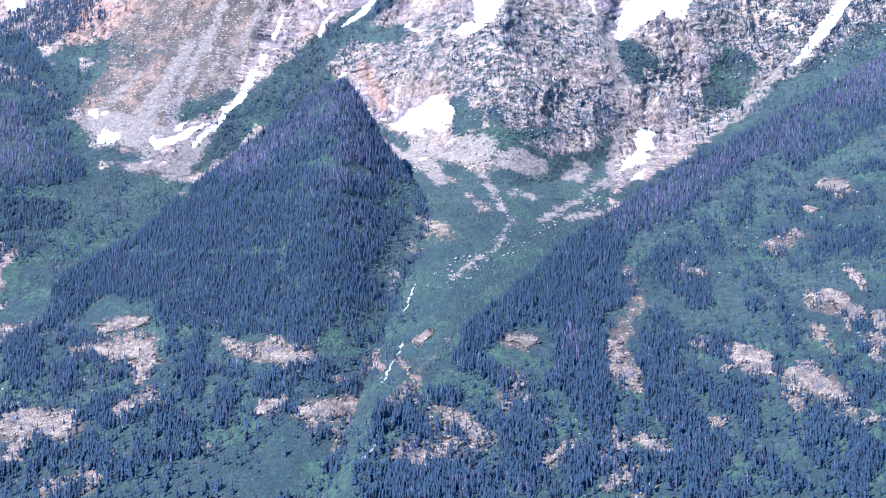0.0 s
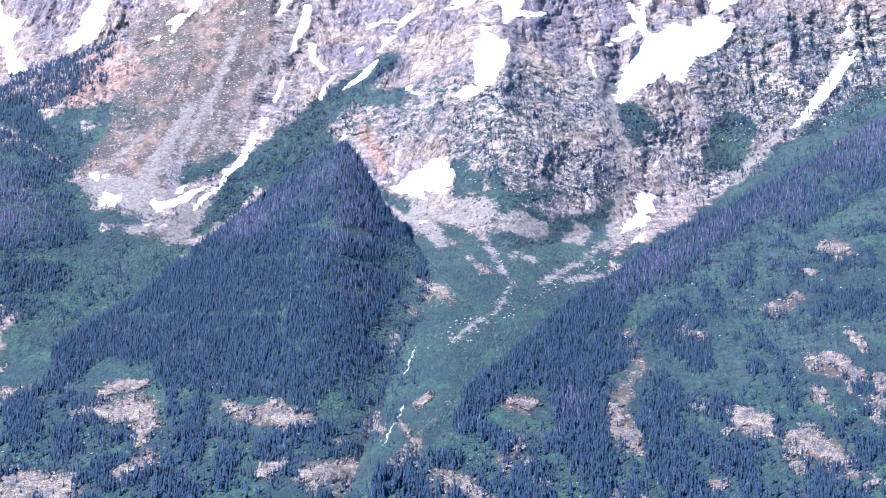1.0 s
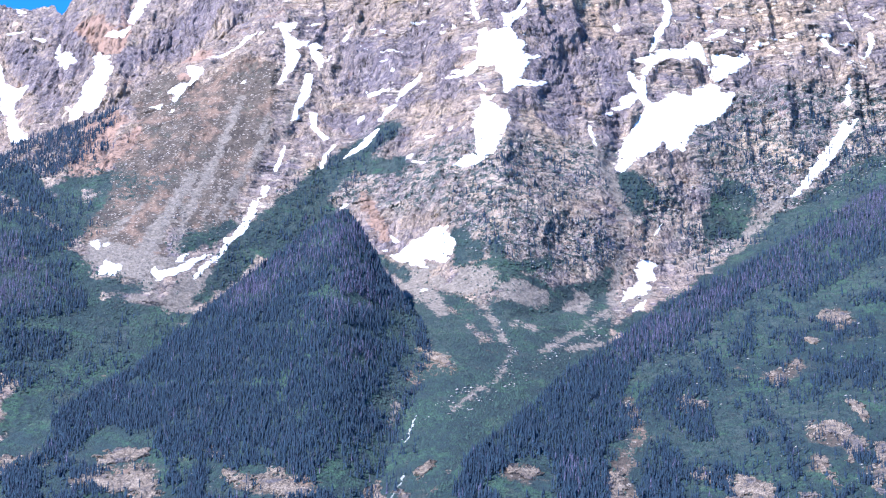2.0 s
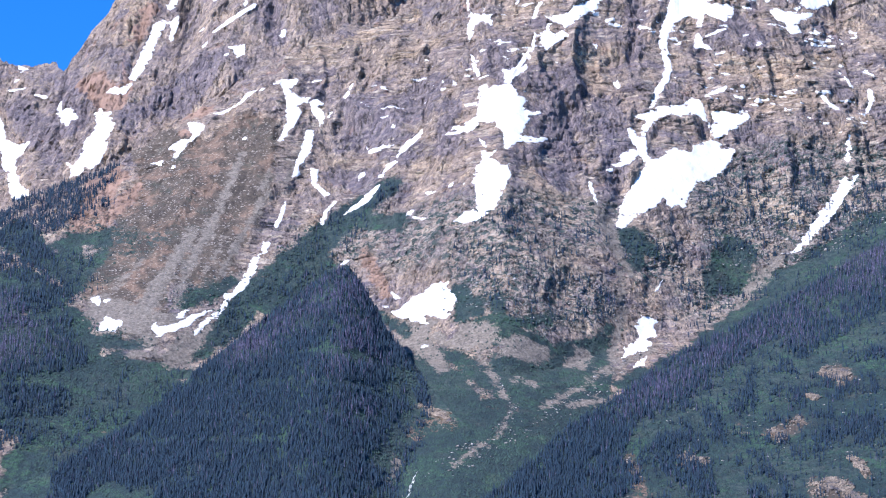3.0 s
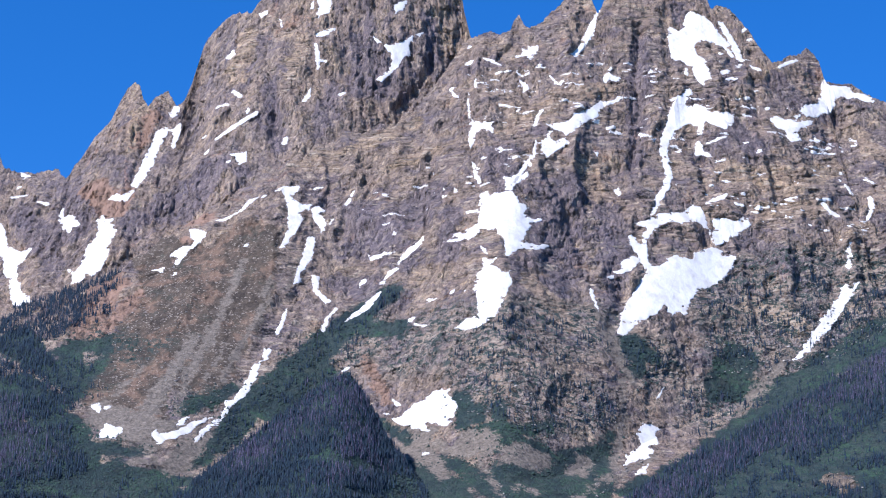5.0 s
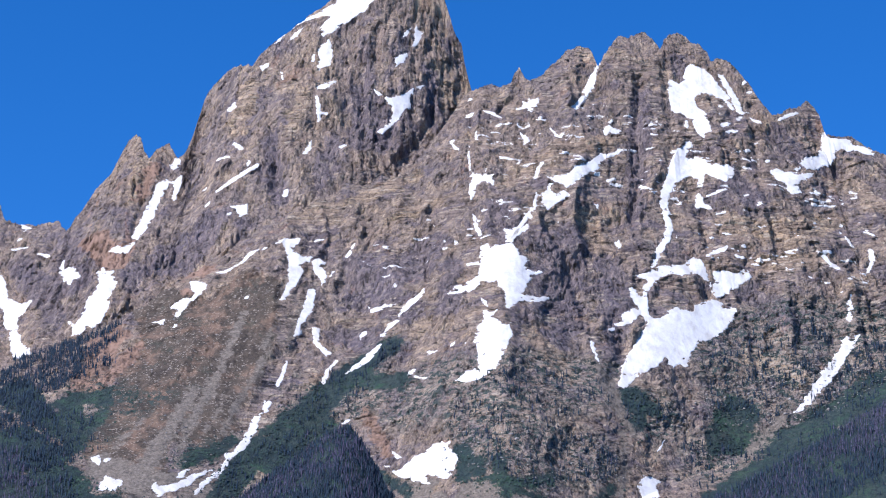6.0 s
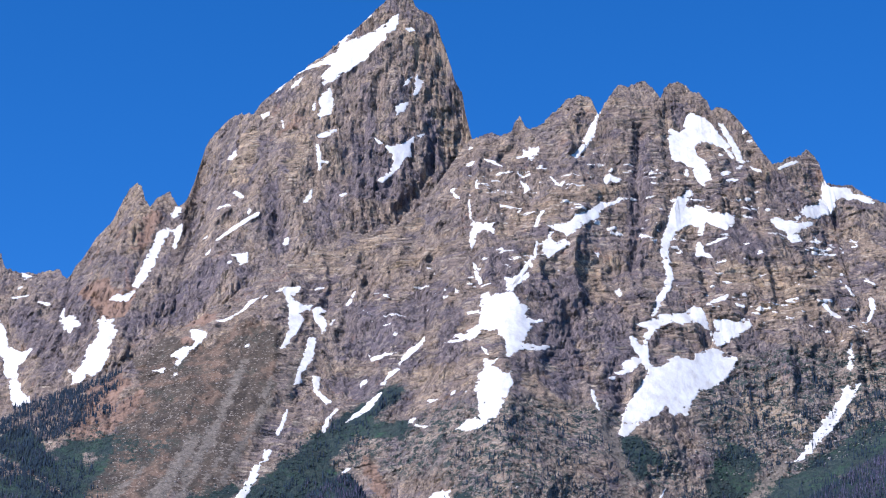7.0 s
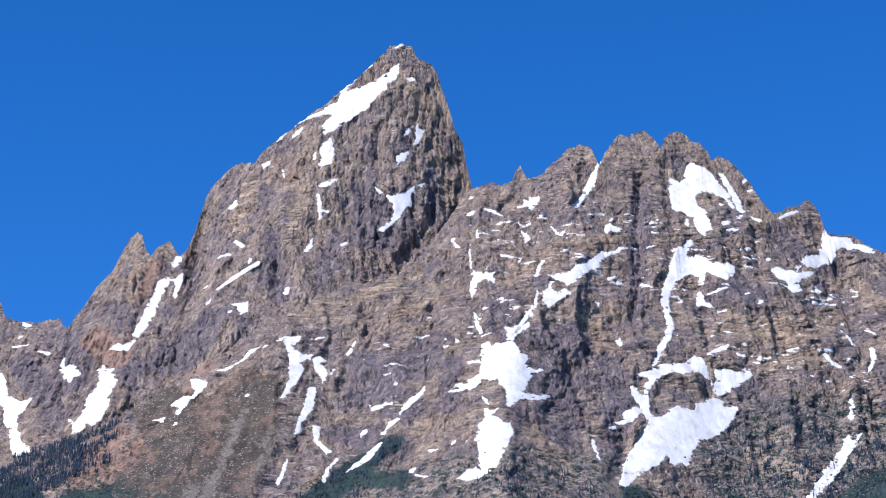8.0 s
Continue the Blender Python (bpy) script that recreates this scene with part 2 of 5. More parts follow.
def value_noise(x, y, seed=0):
    ix, iy = np.floor(x).astype(np.int64), np.floor(y).astype(np.int64)
    fx, fy = x - ix, y - iy
    fx, fy = fx * fx * fx * (fx * (fx * 6 - 15) + 10), fy * fy * fy * (fy * (fy * 6 - 15) + 10)
    z = 0 * ix
    a, b = hashed(ix, iy, z, seed), hashed(ix + 1, iy, z, seed)
    c, d = hashed(ix, iy + 1, z, seed), hashed(ix + 1, iy + 1, z, seed)
    return (a + (b - a) * fx) * (1 - fy) + (c + (d - c) * fx) * fy


def fractal(x, y, octaves=4, gain=0.5, seed=0):
    s, a, total = 0.0 * x, 1.0, 0.0
    for k in range(octaves):
        s = s + a * value_noise(x * 2 ** k + 17.3 * k, y * 2 ** k - 9.1 * k, seed + k)
        total += a
        a *= gain
    return s / total


def ridged(x, y, octaves=4, seed=0):
    s, a, total = 0.0 * x, 1.0, 0.0
    for k in range(octaves):
        s = s + a * (1 - 2 * np.abs(value_noise(x * 2 ** k + 5.7 * k, y * 2 ** k + 3.1 * k, seed + k)))
        total += a
        a *= 0.5
    return s / total


class Face:
    def __init__(self, levels, crest=None):
        self.levels = [np.array(l, float) for l in levels]
        self.xs = np.arange(min(l[0, 0] for l in self.levels) - 60, max(l[-1, 0] for l in self.levels) + 60, 6.0)
        bell = np.exp(-np.linspace(-2, 2, 15) ** 2)
        self.smooth = []
        for l in self.levels:
            pair = [np.convolve(np.pad(np.interp(self.xs, l[:, 0], l[:, k]), 7, "edge"), bell / bell.sum(), "valid") for k in (1, 2)]
            self.smooth.append(pair)
        self.crest = np.array(crest, float) if crest else self.levels[-1][:, [0, 2]]

    def depth(self, x, z):
        ys = [np.interp(x, self.xs, s[0]) for s in self.smooth]
        zs = [np.interp(x, self.xs, s[1]) for s in self.smooth]
        y = ys[0] + 0.0 * z
        for k in range(len(ys) - 1):
            run = (z - zs[k]) / np.maximum(zs[k + 1] - zs[k], 1.0)
            low = 0.0 if k else -0.5
            high = 1.0 if k < len(ys) - 2 else 1.6
            y = y + (ys[k + 1] - ys[k]) * np.clip(run, low, high)
        return y

    def top(self, x):
        return np.interp(x, self.crest[:, 0], self.crest[:, 1])

    def foot(self, x):
        return np.interp(x, self.levels[0][:, 0], self.levels[0][:, 2])


def outline_field(x, z, ring):
    """Metres inside (+) or outside (-) of a closed outline of (x, z)."""
    out = np.full(x.shape, -60.0)
    near = (x > ring[:, 0].min() - 50) & (x < ring[:, 0].max() + 50) & (z > ring[:, 1].min() - 50) & (z < ring[:, 1].max() + 50)
    px, pz = x[near], z[near]
    d, inside = np.full(px.shape, 1e9), np.zeros(px.shape, bool)
    for (ax, az), (bx, bz) in zip(ring, np.roll(ring, -1, 0)):
        ux, uz = bx - ax, bz - az
        k = np.clip(((px - ax) * ux + (pz - az) * uz) / (ux * ux + uz * uz + 1e-9), 0, 1)
        d = np.minimum(d, np.hypot(px - ax - k * ux, pz - az - k * uz))
        if az != bz:
            inside ^= ((az > pz) != (bz > pz)) & (px < ax + (pz - az) * ux / uz)
    out[near] = np.maximum(np.where(inside, d, -d), -60)
    return out


def strokes_field(x, z, strokes, ragged_by=0.0, size=20.0, seed=3):
    """Metres inside (+) or outside (-) of a set of tapered strokes, each a list of (x, z, half width)."""
    best = np.full(x.shape, -60.0)
    for s in strokes:
        s = np.array(s, float)
        if s.shape[1] == 2:
            best = np.maximum(best, outline_field(x, z, s))
            continue
        if len(s) == 1:
            s = np.vstack([s, s + [0.5, 0, 0]])
        r = s[:, 2].max() + 60
        near = (x > s[:, 0].min() - r) & (x < s[:, 0].max() + r) & (z > s[:, 1].min() - r) & (z < s[:, 1].max() + r)
        if not near.any():
            continue
        px, pz, d = x[near], z[near], best[near]
        for (ax, az, aw), (bx, bz, bw) in zip(s[:-1], s[1:]):
            ux, uz = bx - ax, bz - az
            k = np.clip(((px - ax) * ux + (pz - az) * uz) / (ux * ux + uz * uz + 1e-9), 0, 1)
            d = np.maximum(d, aw + (bw - aw) * k - np.hypot(px - ax - k * ux, pz - az - k * uz))
        best[near] = d
    if ragged_by:
        best = best + ragged_by * fractal(x / size, z / size, 4, 0.6, seed)
    return best


back_foot = [(-820, 3564, 712), (-707, 3600, 812), (-565, 3672, 896), (-448, 3762, 1008), (-303, 3861, 1128), (-157, 3946, 1228), (-34, 4068, 1334), (48, 4167, 1471), (119, 4176, 1416), (224, 4104, 1323)]
back_crest = [(-983, 4104, 1321), (-790, 4122, 1287), (-698, 4140, 1333), (-610, 4176, 1461), (-502, 4194, 1467), (-399, 4230, 1648), (-267, 4257, 1758), (-102, 4284, 1908), (-3, 4262, 1785), (49, 4230, 1613), (122, 4266, 1518), (234, 4257, 1443)]
back_ridge = [(-975, 1290), (-886, 1349), (-860, 1336), (-845, 1305), (-811, 1290), (-742, 1300), (-718, 1265), (-712, 1276), (-708, 1303), (-696, 1330), (-682, 1376), (-652, 1416), (-631, 1503), (-618, 1518), (-602, 1497), (-591, 1459), (-579, 1442), (-568, 1470), (-547, 1491), (-535, 1465), (-523, 1445), (-511, 1462), (-503, 1505), (-498, 1560), (-492, 1620), (-485, 1644), (-477, 1656), (-464, 1660), (-447, 1678), (-428, 1682), (-389, 1664), (-378, 1692), (-358, 1716), (-286, 1787), (-258, 1806), (-224, 1844), (-178, 1886), (-156, 1914), (-130, 1942), (-121, 1957), (-95, 1963), (-76, 1957), (-64, 1930), (-48, 1920)]
back_shoulder = [(-31, 1911), (-19.2, 1882), (-12.1, 1845), (-0.4, 1810), (8.9, 1772), (18.1, 1741), (30, 1723), (36, 1674), (46, 1624), (65, 1547), (230, 1400)]
BACK = Face([back_foot, back_crest], back_ridge + back_shoulder)
main_foot = [(-631, 2700, 218), (-545, 2772, 266), (-363, 2970, 420), (-218, 3042, 446), (-185, 2610, 133), (-133, 2250, 15), (-100, 2196, 14), (-81, 2259, 59), (-48, 2313, 101), (10, 2457, 192), (76, 2610, 257), (151, 2772, 328), (237, 2970, 405), (418, 3195, 541), (665, 3330, 693), (796, 3330, 753)]
main_bench = [(-714, 3015, 512), (-608, 3060, 519), (-515, 3105, 527), (-402, 3150, 542), (-299, 3240, 574), (-155, 3312, 621), (-28, 3213, 594), (91, 3096, 521), (175, 3186, 552), (291, 3312, 617), (456, 3465, 712), (713, 3555, 851), (854, 3555, 907)]
main_crest = [(-825, 3546, 828), (-712, 3600, 890), (-569, 3672, 964), (-451, 3762, 1078), (-304, 3852, 1209), (-158, 3942, 1314), (-34, 3987, 1396), (46, 4050, 1521), (227, 4068, 1587), (381, 4077, 1626), (550, 4050, 1557), (700, 4005, 1438), (816, 3978, 1372), (946, 3960, 1300)]
main_ridge = [(-809, 795), (-716, 900), (-681, 914), (-648, 933), (-606, 955), (-572, 976), (-549, 987), (-531, 1020), (-510, 1025), (-492, 1055), (-469, 1066), (-444, 1100), (-432, 1103), (-417, 1134), (-388, 1138), (-367, 1175), (-347, 1178), (-325, 1212), (-300, 1216), (-282, 1242), (-256, 1241), (-239, 1284), (-206, 1287), (-184, 1318), (-147, 1309), (-122, 1335), (-93, 1327), (-77, 1359), (-60, 1363), (-29, 1419), (-2.1, 1461), (14, 1498), (33, 1536), (47, 1551), (65, 1555), (85, 1566), (101, 1553), (123, 1561), (132, 1590), (142, 1607), (150, 1575), (161, 1563), (189, 1586), (212, 1614)]
main_shoulder = [(232, 1647), (247, 1654), (264, 1659), (282, 1645), (287, 1619), (292, 1598), (331, 1677), (342, 1682), (354, 1671), (371, 1687), (387, 1690), (401, 1677), (414, 1641), (425, 1672), (438, 1686), (454, 1690), (470, 1681), (479, 1662), (496, 1656), (507, 1638), (511, 1615), (525, 1623), (542, 1621), (552, 1606), (580, 1558), (589, 1528), (601, 1501), (615, 1475), (635, 1484), (654, 1499), (676, 1509), (690, 1525), (702, 1514), (709, 1492), (709, 1454), (713, 1439), (732, 1432), (765, 1432), (802, 1399), (821, 1393), (850, 1362), (945, 1299)]
MAIN = Face([main_foot, main_bench, main_crest], main_ridge + main_shoulder)
west_foot = [(-518, 2241, -2), (-269, 2241, -2), (-124, 2241, -2), (-106, 2323, 69), (-88, 2446, 149), (-78, 2527, 198), (-62, 2626, 258), (-50, 2694, 299), (-31, 2768, 344), (11, 2791, 359), (62, 2845, 381), (84, 2864, 383)]
west_crest = [(-622, 2655, 262), (-534, 2709, 308), (-500, 2745, 336), (-448, 2799, 375), (-386, 2862, 427), (-337, 2934, 490), (-278, 3006, 558), (-207, 3078, 629), (-169, 3105, 667), (-138, 3123, 689), (-114, 3123, 654), (-82, 3096, 589), (-34, 3033, 510), (12, 2904, 440), (62, 2845, 391), (84, 2864, 384)]
WEST = Face([west_foot, west_crest])
east_foot = [(-101, 2160, -2), (62, 2160, -2), (276, 2160, -2), (516, 2160, -2)]
east_crest = [(-102, 2169, 3), (-99, 2232, 58), (-83, 2313, 118), (-71, 2376, 165), (-39, 2439, 203), (10, 2520, 254), (77, 2628, 325), (150, 2754, 400), (222, 2862, 456), (316, 2988, 536), (402, 3060, 585), (492, 3132, 644), (649, 3240, 746), (825, 3330, 858)]
EAST = Face([east_foot, east_crest])

SNOW_BEDS = {"back": [], "main": []}


def snow(face, *shapes):
    """A snow bed on a face: closed outlines of (x, z), or strokes of (x, z, half width)."""
    SNOW_BEDS[face].append(shapes)


snow("back", [(-101, 1906), (-100, 1882), (-107, 1862), (-123, 1851), (-125, 1837), (-139, 1825), (-158, 1804), (-158, 1794), (-175, 1781), (-188, 1774), (-206, 1755), (-218, 1752), (-231, 1734), (-246, 1726), (-254, 1729), (-257, 1748), (-248, 1762), (-233, 1781), (-254, 1784), (-292, 1774), (-310, 1763), (-327, 1744), (-339, 1726), (-349, 1721), (-339, 1738), (-286, 1784), (-260, 1795), (-228, 1816), (-212, 1838), (-195, 1848), (-166, 1854), (-142, 1869), (-120, 1892)])
snow("back", [(-190, 1873), (-208, 1849), (-223, 1827), (-220, 1848), (-206, 1867)])
snow("back", [(-291, 1759), (-301, 1734), (-321, 1723), (-307, 1744)])
snow("back", [(-237, 1716), (-229, 1694), (-224, 1670), (-229, 1650), (-240, 1637), (-254, 1626), (-258, 1642), (-253, 1666), (-259, 1687), (-250, 1702)])
snow("back", [(-265, 1678, 3.2), (-267, 1660, 2.1)])
snow("back", [(-219, 1599, 3.1), (-233, 1588, 7.3), (-251, 1582, 4.1)])
snow("back", [(-253, 1556, 3.1), (-248, 1526, 4.1), (-246, 1496, 3.1)], [(-247, 1514, 3.1), (-232, 1513, 2)])
snow("back", [(-61, 1748), (-60, 1739), (-42, 1733), (-50, 1723), (-59, 1702), (-70, 1694), (-62, 1716), (-62, 1734)])
snow("back", [(-71, 1744), (-80, 1719), (-88, 1714), (-82, 1732)])
snow("back", [(-79, 1680), (-83, 1653), (-90, 1648), (-101, 1641), (-104, 1662), (-90, 1672)])
snow("back", [(-86, 1863), (-75, 1869), (-68, 1861), (-77, 1858)])
snow("back", [(-142, 1581), (-125, 1565), (-132, 1563)])
snow("back", [(-64, 1587), (-74, 1562), (-71, 1541), (-88, 1526), (-95, 1501), (-111, 1485), (-123, 1465), (-131, 1472), (-111, 1492), (-103, 1510), (-104, 1535), (-120, 1560), (-107, 1556), (-91, 1565), (-78, 1579)])
snow("back", [(-60, 1594), (-45, 1602), (-52, 1589)])
snow("back", [(-419, 1574), (-413, 1552), (-425, 1542), (-434, 1554), (-424, 1560)])
snow("back", [(-357, 1667), (-354, 1656), (-369, 1649), (-377, 1661)])
snow("back", [(-406, 1447, 4.1), (-393, 1432, 4.1)], [(-436, 1414, 4.1), (-417, 1413, 4.1)])
snow("back", [(-373, 1394, 3), (-375, 1384, 2)], [(-359, 1380, 4), (-382, 1362, 5), (-406, 1341, 4), (-429, 1322, 3)])
snow("back", [(-516, 1440), (-520, 1421), (-529, 1408), (-536, 1418), (-530, 1445)])
snow("back", [(-552, 1374), (-537, 1381), (-532, 1370), (-539, 1348), (-545, 1316), (-546, 1285), (-556, 1238), (-566, 1214), (-577, 1223), (-576, 1246)], [(-536, 1378), (-523, 1382), (-508, 1397), (-510, 1367), (-512, 1324), (-517, 1320), (-521, 1357), (-530, 1373)])
snow("back", [(-613, 1185), (-604, 1201), (-593, 1196), (-570, 1208), (-581, 1181), (-595, 1178)])
snow("back", [(-707, 1155), (-704, 1181), (-696, 1156), (-679, 1156), (-658, 1126), (-670, 1120), (-673, 1109), (-692, 1125)])
snow("back", [(-632, 1135), (-620, 1129), (-618, 1144), (-610, 1131), (-596, 1138), (-593, 1107), (-583, 1104), (-588, 1079), (-588, 1052), (-596, 1011), (-607, 992), (-619, 1002), (-628, 976), (-641, 977), (-643, 998), (-655, 1013), (-639, 1000), (-632, 1020), (-630, 1060), (-618, 1087), (-617, 1108)])
snow("back", [(-847, 1180), (-820, 1155), (-806, 1130), (-793, 1093), (-763, 1075), (-742, 1076), (-749, 1051), (-757, 1038), (-749, 1002), (-732, 972), (-706, 941), (-722, 932), (-732, 921), (-764, 998), (-783, 1028), (-796, 1064), (-819, 1108)])
snow("back", [(-820, 1298), (-806, 1290), (-792, 1283), (-802, 1273)])
snow("back", [(-814, 1224, 2), (-786, 1229, 2)])
snow("back", [(-759, 1207, 2), (-740, 1200, 4)])
snow("back", [(-807, 1250, 3.1)])
snow("back", [(-395, 1276), (-381, 1278), (-366, 1282), (-366, 1258), (-376, 1252), (-385, 1265)])
snow("back", [(-397, 1259, 3)])
snow("back", [(-297, 1315, 4), (-299, 1305, 4)])
snow("back", [(-257, 1442), (-257, 1421), (-265, 1407), (-272, 1407), (-264, 1425)])
snow("back", [(-197, 1429, 4.1)])
snow("back", [(-329, 1636, 2.1), (-324, 1616, 2.1)])
snow("back", [(-95, 1959, 3.2), (-107, 1952, 2.2)])
snow("back", [(-161, 1907, 3.2)])
snow("back", [(-454, 1339, 3)])
snow("back", [(-441, 1297, 3), (-446, 1287, 3)])
snow("main", [(-402, 1092), (-382, 1095), (-359, 1110), (-347, 1136), (-328, 1143), (-354, 1110), (-377, 1090), (-391, 1087)])
snow("main", [(-318, 1144, 2.8)])
snow("main", [(-304, 1156), (-285, 1167), (-260, 1167), (-262, 1157), (-272, 1147), (-268, 1135), (-252, 1125), (-235, 1126), (-238, 1114), (-253, 1106), (-246, 1092), (-268, 1030), (-277, 1017), (-274, 1037), (-266, 1062), (-273, 1086), (-271, 1106), (-280, 1142), (-289, 1156)])
snow("main", [(-234, 1121), (-224, 1125), (-212, 1118), (-216, 1104), (-209, 1093), (-208, 1072), (-213, 1060), (-232, 1100)])
snow("main", [(-160, 1160), (-164, 1138), (-173, 1121), (-178, 1126), (-169, 1142), (-165, 1160)])
snow("main", [(-196, 1093, 1.9), (-202, 1083, 2.8)])
snow("main", [(-231, 1168, 2.9), (-219, 1171, 1.9)])
snow("main", [(-235, 1051), (-224, 1051), (-225, 1004), (-232, 985), (-242, 965), (-242, 946), (-248, 933), (-251, 940), (-246, 961), (-247, 969), (-241, 987)])
snow("main", [(-222, 957), (-210, 957), (-211, 934), (-203, 916), (-189, 901), (-195, 895), (-205, 907), (-217, 924)])
snow("main", [(-35, 1037), (-39, 1015), (-53, 1000), (-71, 981), (-78, 973), (-74, 990), (-62, 1006), (-46, 1020)])
snow("main", [(-72, 964), (-89, 952), (-101, 943), (-94, 957), (-83, 965)])
snow("main", [(-104, 916), (-115, 893), (-128, 877), (-146, 863), (-161, 855), (-148, 873), (-130, 888), (-120, 906)])
snow("main", [(-104, 935, 3.6)])
snow("main", [(-134, 1010), (-127, 1001), (-110, 1000), (-105, 1007), (-95, 1003), (-84, 1000), (-105, 995), (-124, 993)])
snow("main", [(-136, 946, 4.5), (-142, 936, 2.7)])
snow("main", [(-442, 1074), (-429, 1072), (-410, 1060), (-415, 1044), (-423, 1030), (-435, 1017), (-449, 983), (-455, 991), (-449, 1001), (-466, 1009), (-459, 1023), (-447, 1029), (-433, 1031), (-430, 1042), (-439, 1058)])
snow("main", [(-492, 976), (-473, 983), (-473, 970)])
snow("main", [(-450, 962, 2.7)])
snow("main", [(-337, 1024, 2.8)])
snow("main", [(-257, 881, 1.8), (-260, 862, 3.5), (-268, 829, 2.6)])
snow("main", [(-178, 882, 1.8), (-191, 861, 2.6), (-195, 838, 3.5)])
snow("main", [(56, 1111), (70, 1123), (75, 1106), (109, 1122), (115, 1105), (127, 1093), (136, 1079), (130, 1062), (144, 1054), (160, 1055), (144, 1044), (133, 1023), (128, 1003), (146, 996), (170, 1003), (150, 986), (122, 983), (108, 973), (99, 962), (95, 1000), (86, 1013), (82, 1030), (71, 1025), (59, 1029), (43, 1008), (22, 1009), (3.4, 1004), (-1.3, 1010), (12.7, 1018), (15.5, 1026), (31, 1023), (55, 1043), (57, 1070)], [(98, 1153), (110, 1151), (129, 1155), (144, 1169), (134, 1144), (114, 1133), (106, 1113), (97, 1108), (103, 1133)])
snow("main", [(35, 1076), (55, 1077), (55, 1068), (36, 1070)])
snow("main", [(56, 993), (63, 987), (68, 968), (61, 974)])
snow("main", [(60, 958), (76, 954), (85, 960), (71, 944), (80, 937), (89, 925), (102, 927), (104, 913), (96, 882), (73, 828), (47, 812), (29, 812), (16.5, 816), (36, 832), (51, 834), (52, 856), (48, 874), (46, 904), (53, 925), (64, 941)])
snow("main", [(46, 1206), (55, 1168), (62, 1144), (54, 1145), (47, 1177)])
snow("main", [(41, 1384), (45, 1321), (49, 1305), (67, 1298), (70, 1325), (74, 1301), (89, 1305), (81, 1288), (84, 1272), (69, 1286), (57, 1275), (44, 1236), (42, 1267), (45, 1290), (41, 1330)])
snow("main", [(8.5, 1409), (21, 1408), (14.8, 1396), (24, 1372), (16.8, 1378), (11.6, 1393)])
snow("main", [(44, 1523, 4.1)])
snow("main", [(44, 1475, 5)])
snow("main", [(53, 1434), (57, 1408), (61, 1396), (52, 1396)])
snow("main", [(131, 1483), (145, 1492), (144, 1509), (153, 1496), (157, 1517), (161, 1508), (175, 1510), (168, 1490), (159, 1471), (147, 1484)])
snow("main", [(70, 1483, 2), (85, 1476, 3), (102, 1462, 2)])
snow("main", [(134, 1418), (146, 1409), (154, 1392), (143, 1386), (142, 1401)])
snow("main", [(132, 1438), (145, 1429), (156, 1438), (152, 1425), (139, 1426)])
snow("main", [(98, 1440, 4)])
snow("main", [(297, 1605), (274, 1525), (260, 1493), (251, 1485), (241, 1466), (233, 1479), (245, 1494), (289, 1599)])
snow("main", [(192, 1423), (199, 1413), (206, 1399), (217, 1406), (211, 1391), (201, 1399)])
snow("main", [(292, 1419), (300, 1433), (307, 1426), (322, 1419), (316, 1410), (300, 1413), (293, 1404)])
snow("main", [(305, 1443, 3)])
snow("main", [(95, 1353), (111, 1350), (136, 1339), (116, 1340), (99, 1346)])
snow("main", [(131, 1333, 2.9)])
snow("main", [(257, 1236), (264, 1225), (269, 1233), (266, 1216)])
snow("main", [(290, 1140), (298, 1150), (303, 1137), (298, 1121), (293, 1130)])
snow("main", [(291, 1288, 3.8), (302, 1293, 2.9)])
snow("main", [(95, 1226, 2.8)])
snow("main", [(523, 1421, 3), (539, 1426, 3)])
snow("main", [(571, 1560, 4.1)])
snow("main", [(579, 1534, 4)])
snow("main", [(544, 1353, 3.9), (554, 1351, 2)])
snow("main", [(590, 1354, 3.9)])
snow("main", [(661, 1280, 2.9), (671, 1277, 1.9)])
snow_upper = [(423, 1375), (448, 1399), (453, 1382), (437, 1362), (437, 1347), (458, 1359), (473, 1350), (481, 1336), (508, 1340), (525, 1331), (520, 1310), (503, 1296), (480, 1308), (469, 1317), (465, 1300), (454, 1276), (450, 1286), (454, 1302), (442, 1310), (426, 1304), (412, 1288), (401, 1266), (393, 1238), (393, 1204), (397, 1174), (384, 1143), (371, 1119), (358, 1087), (344, 1065), (350, 1089), (362, 1122), (375, 1149), (384, 1176), (381, 1203), (378, 1236), (386, 1271), (397, 1308), (408, 1337)]
snow_middle = [(317, 1058), (342, 1069), (358, 1083), (378, 1085), (409, 1093), (424, 1110), (435, 1105), (442, 1093), (450, 1047), (440, 1059), (423, 1072), (400, 1063), (381, 1066), (363, 1058), (335, 1025), (333, 1000), (335, 970), (327, 957), (316, 992), (308, 1010), (305, 1028), (310, 1031), (323, 1014), (330, 1012), (332, 1037), (339, 1052)]
snow_lower = [(334, 976), (342, 967), (360, 969), (368, 982), (383, 993), (388, 988), (410, 987), (418, 1000), (440, 1015), (455, 1020), (468, 1009), (486, 1001), (480, 985), (456, 949), (414, 921), (397, 901), (384, 865), (380, 874), (366, 869), (357, 873), (353, 887), (338, 869), (303, 845), (287, 823), (273, 817), (269, 826), (280, 853), (285, 877), (300, 896), (326, 945)]
snow("main", snow_upper, snow_middle, snow_lower)
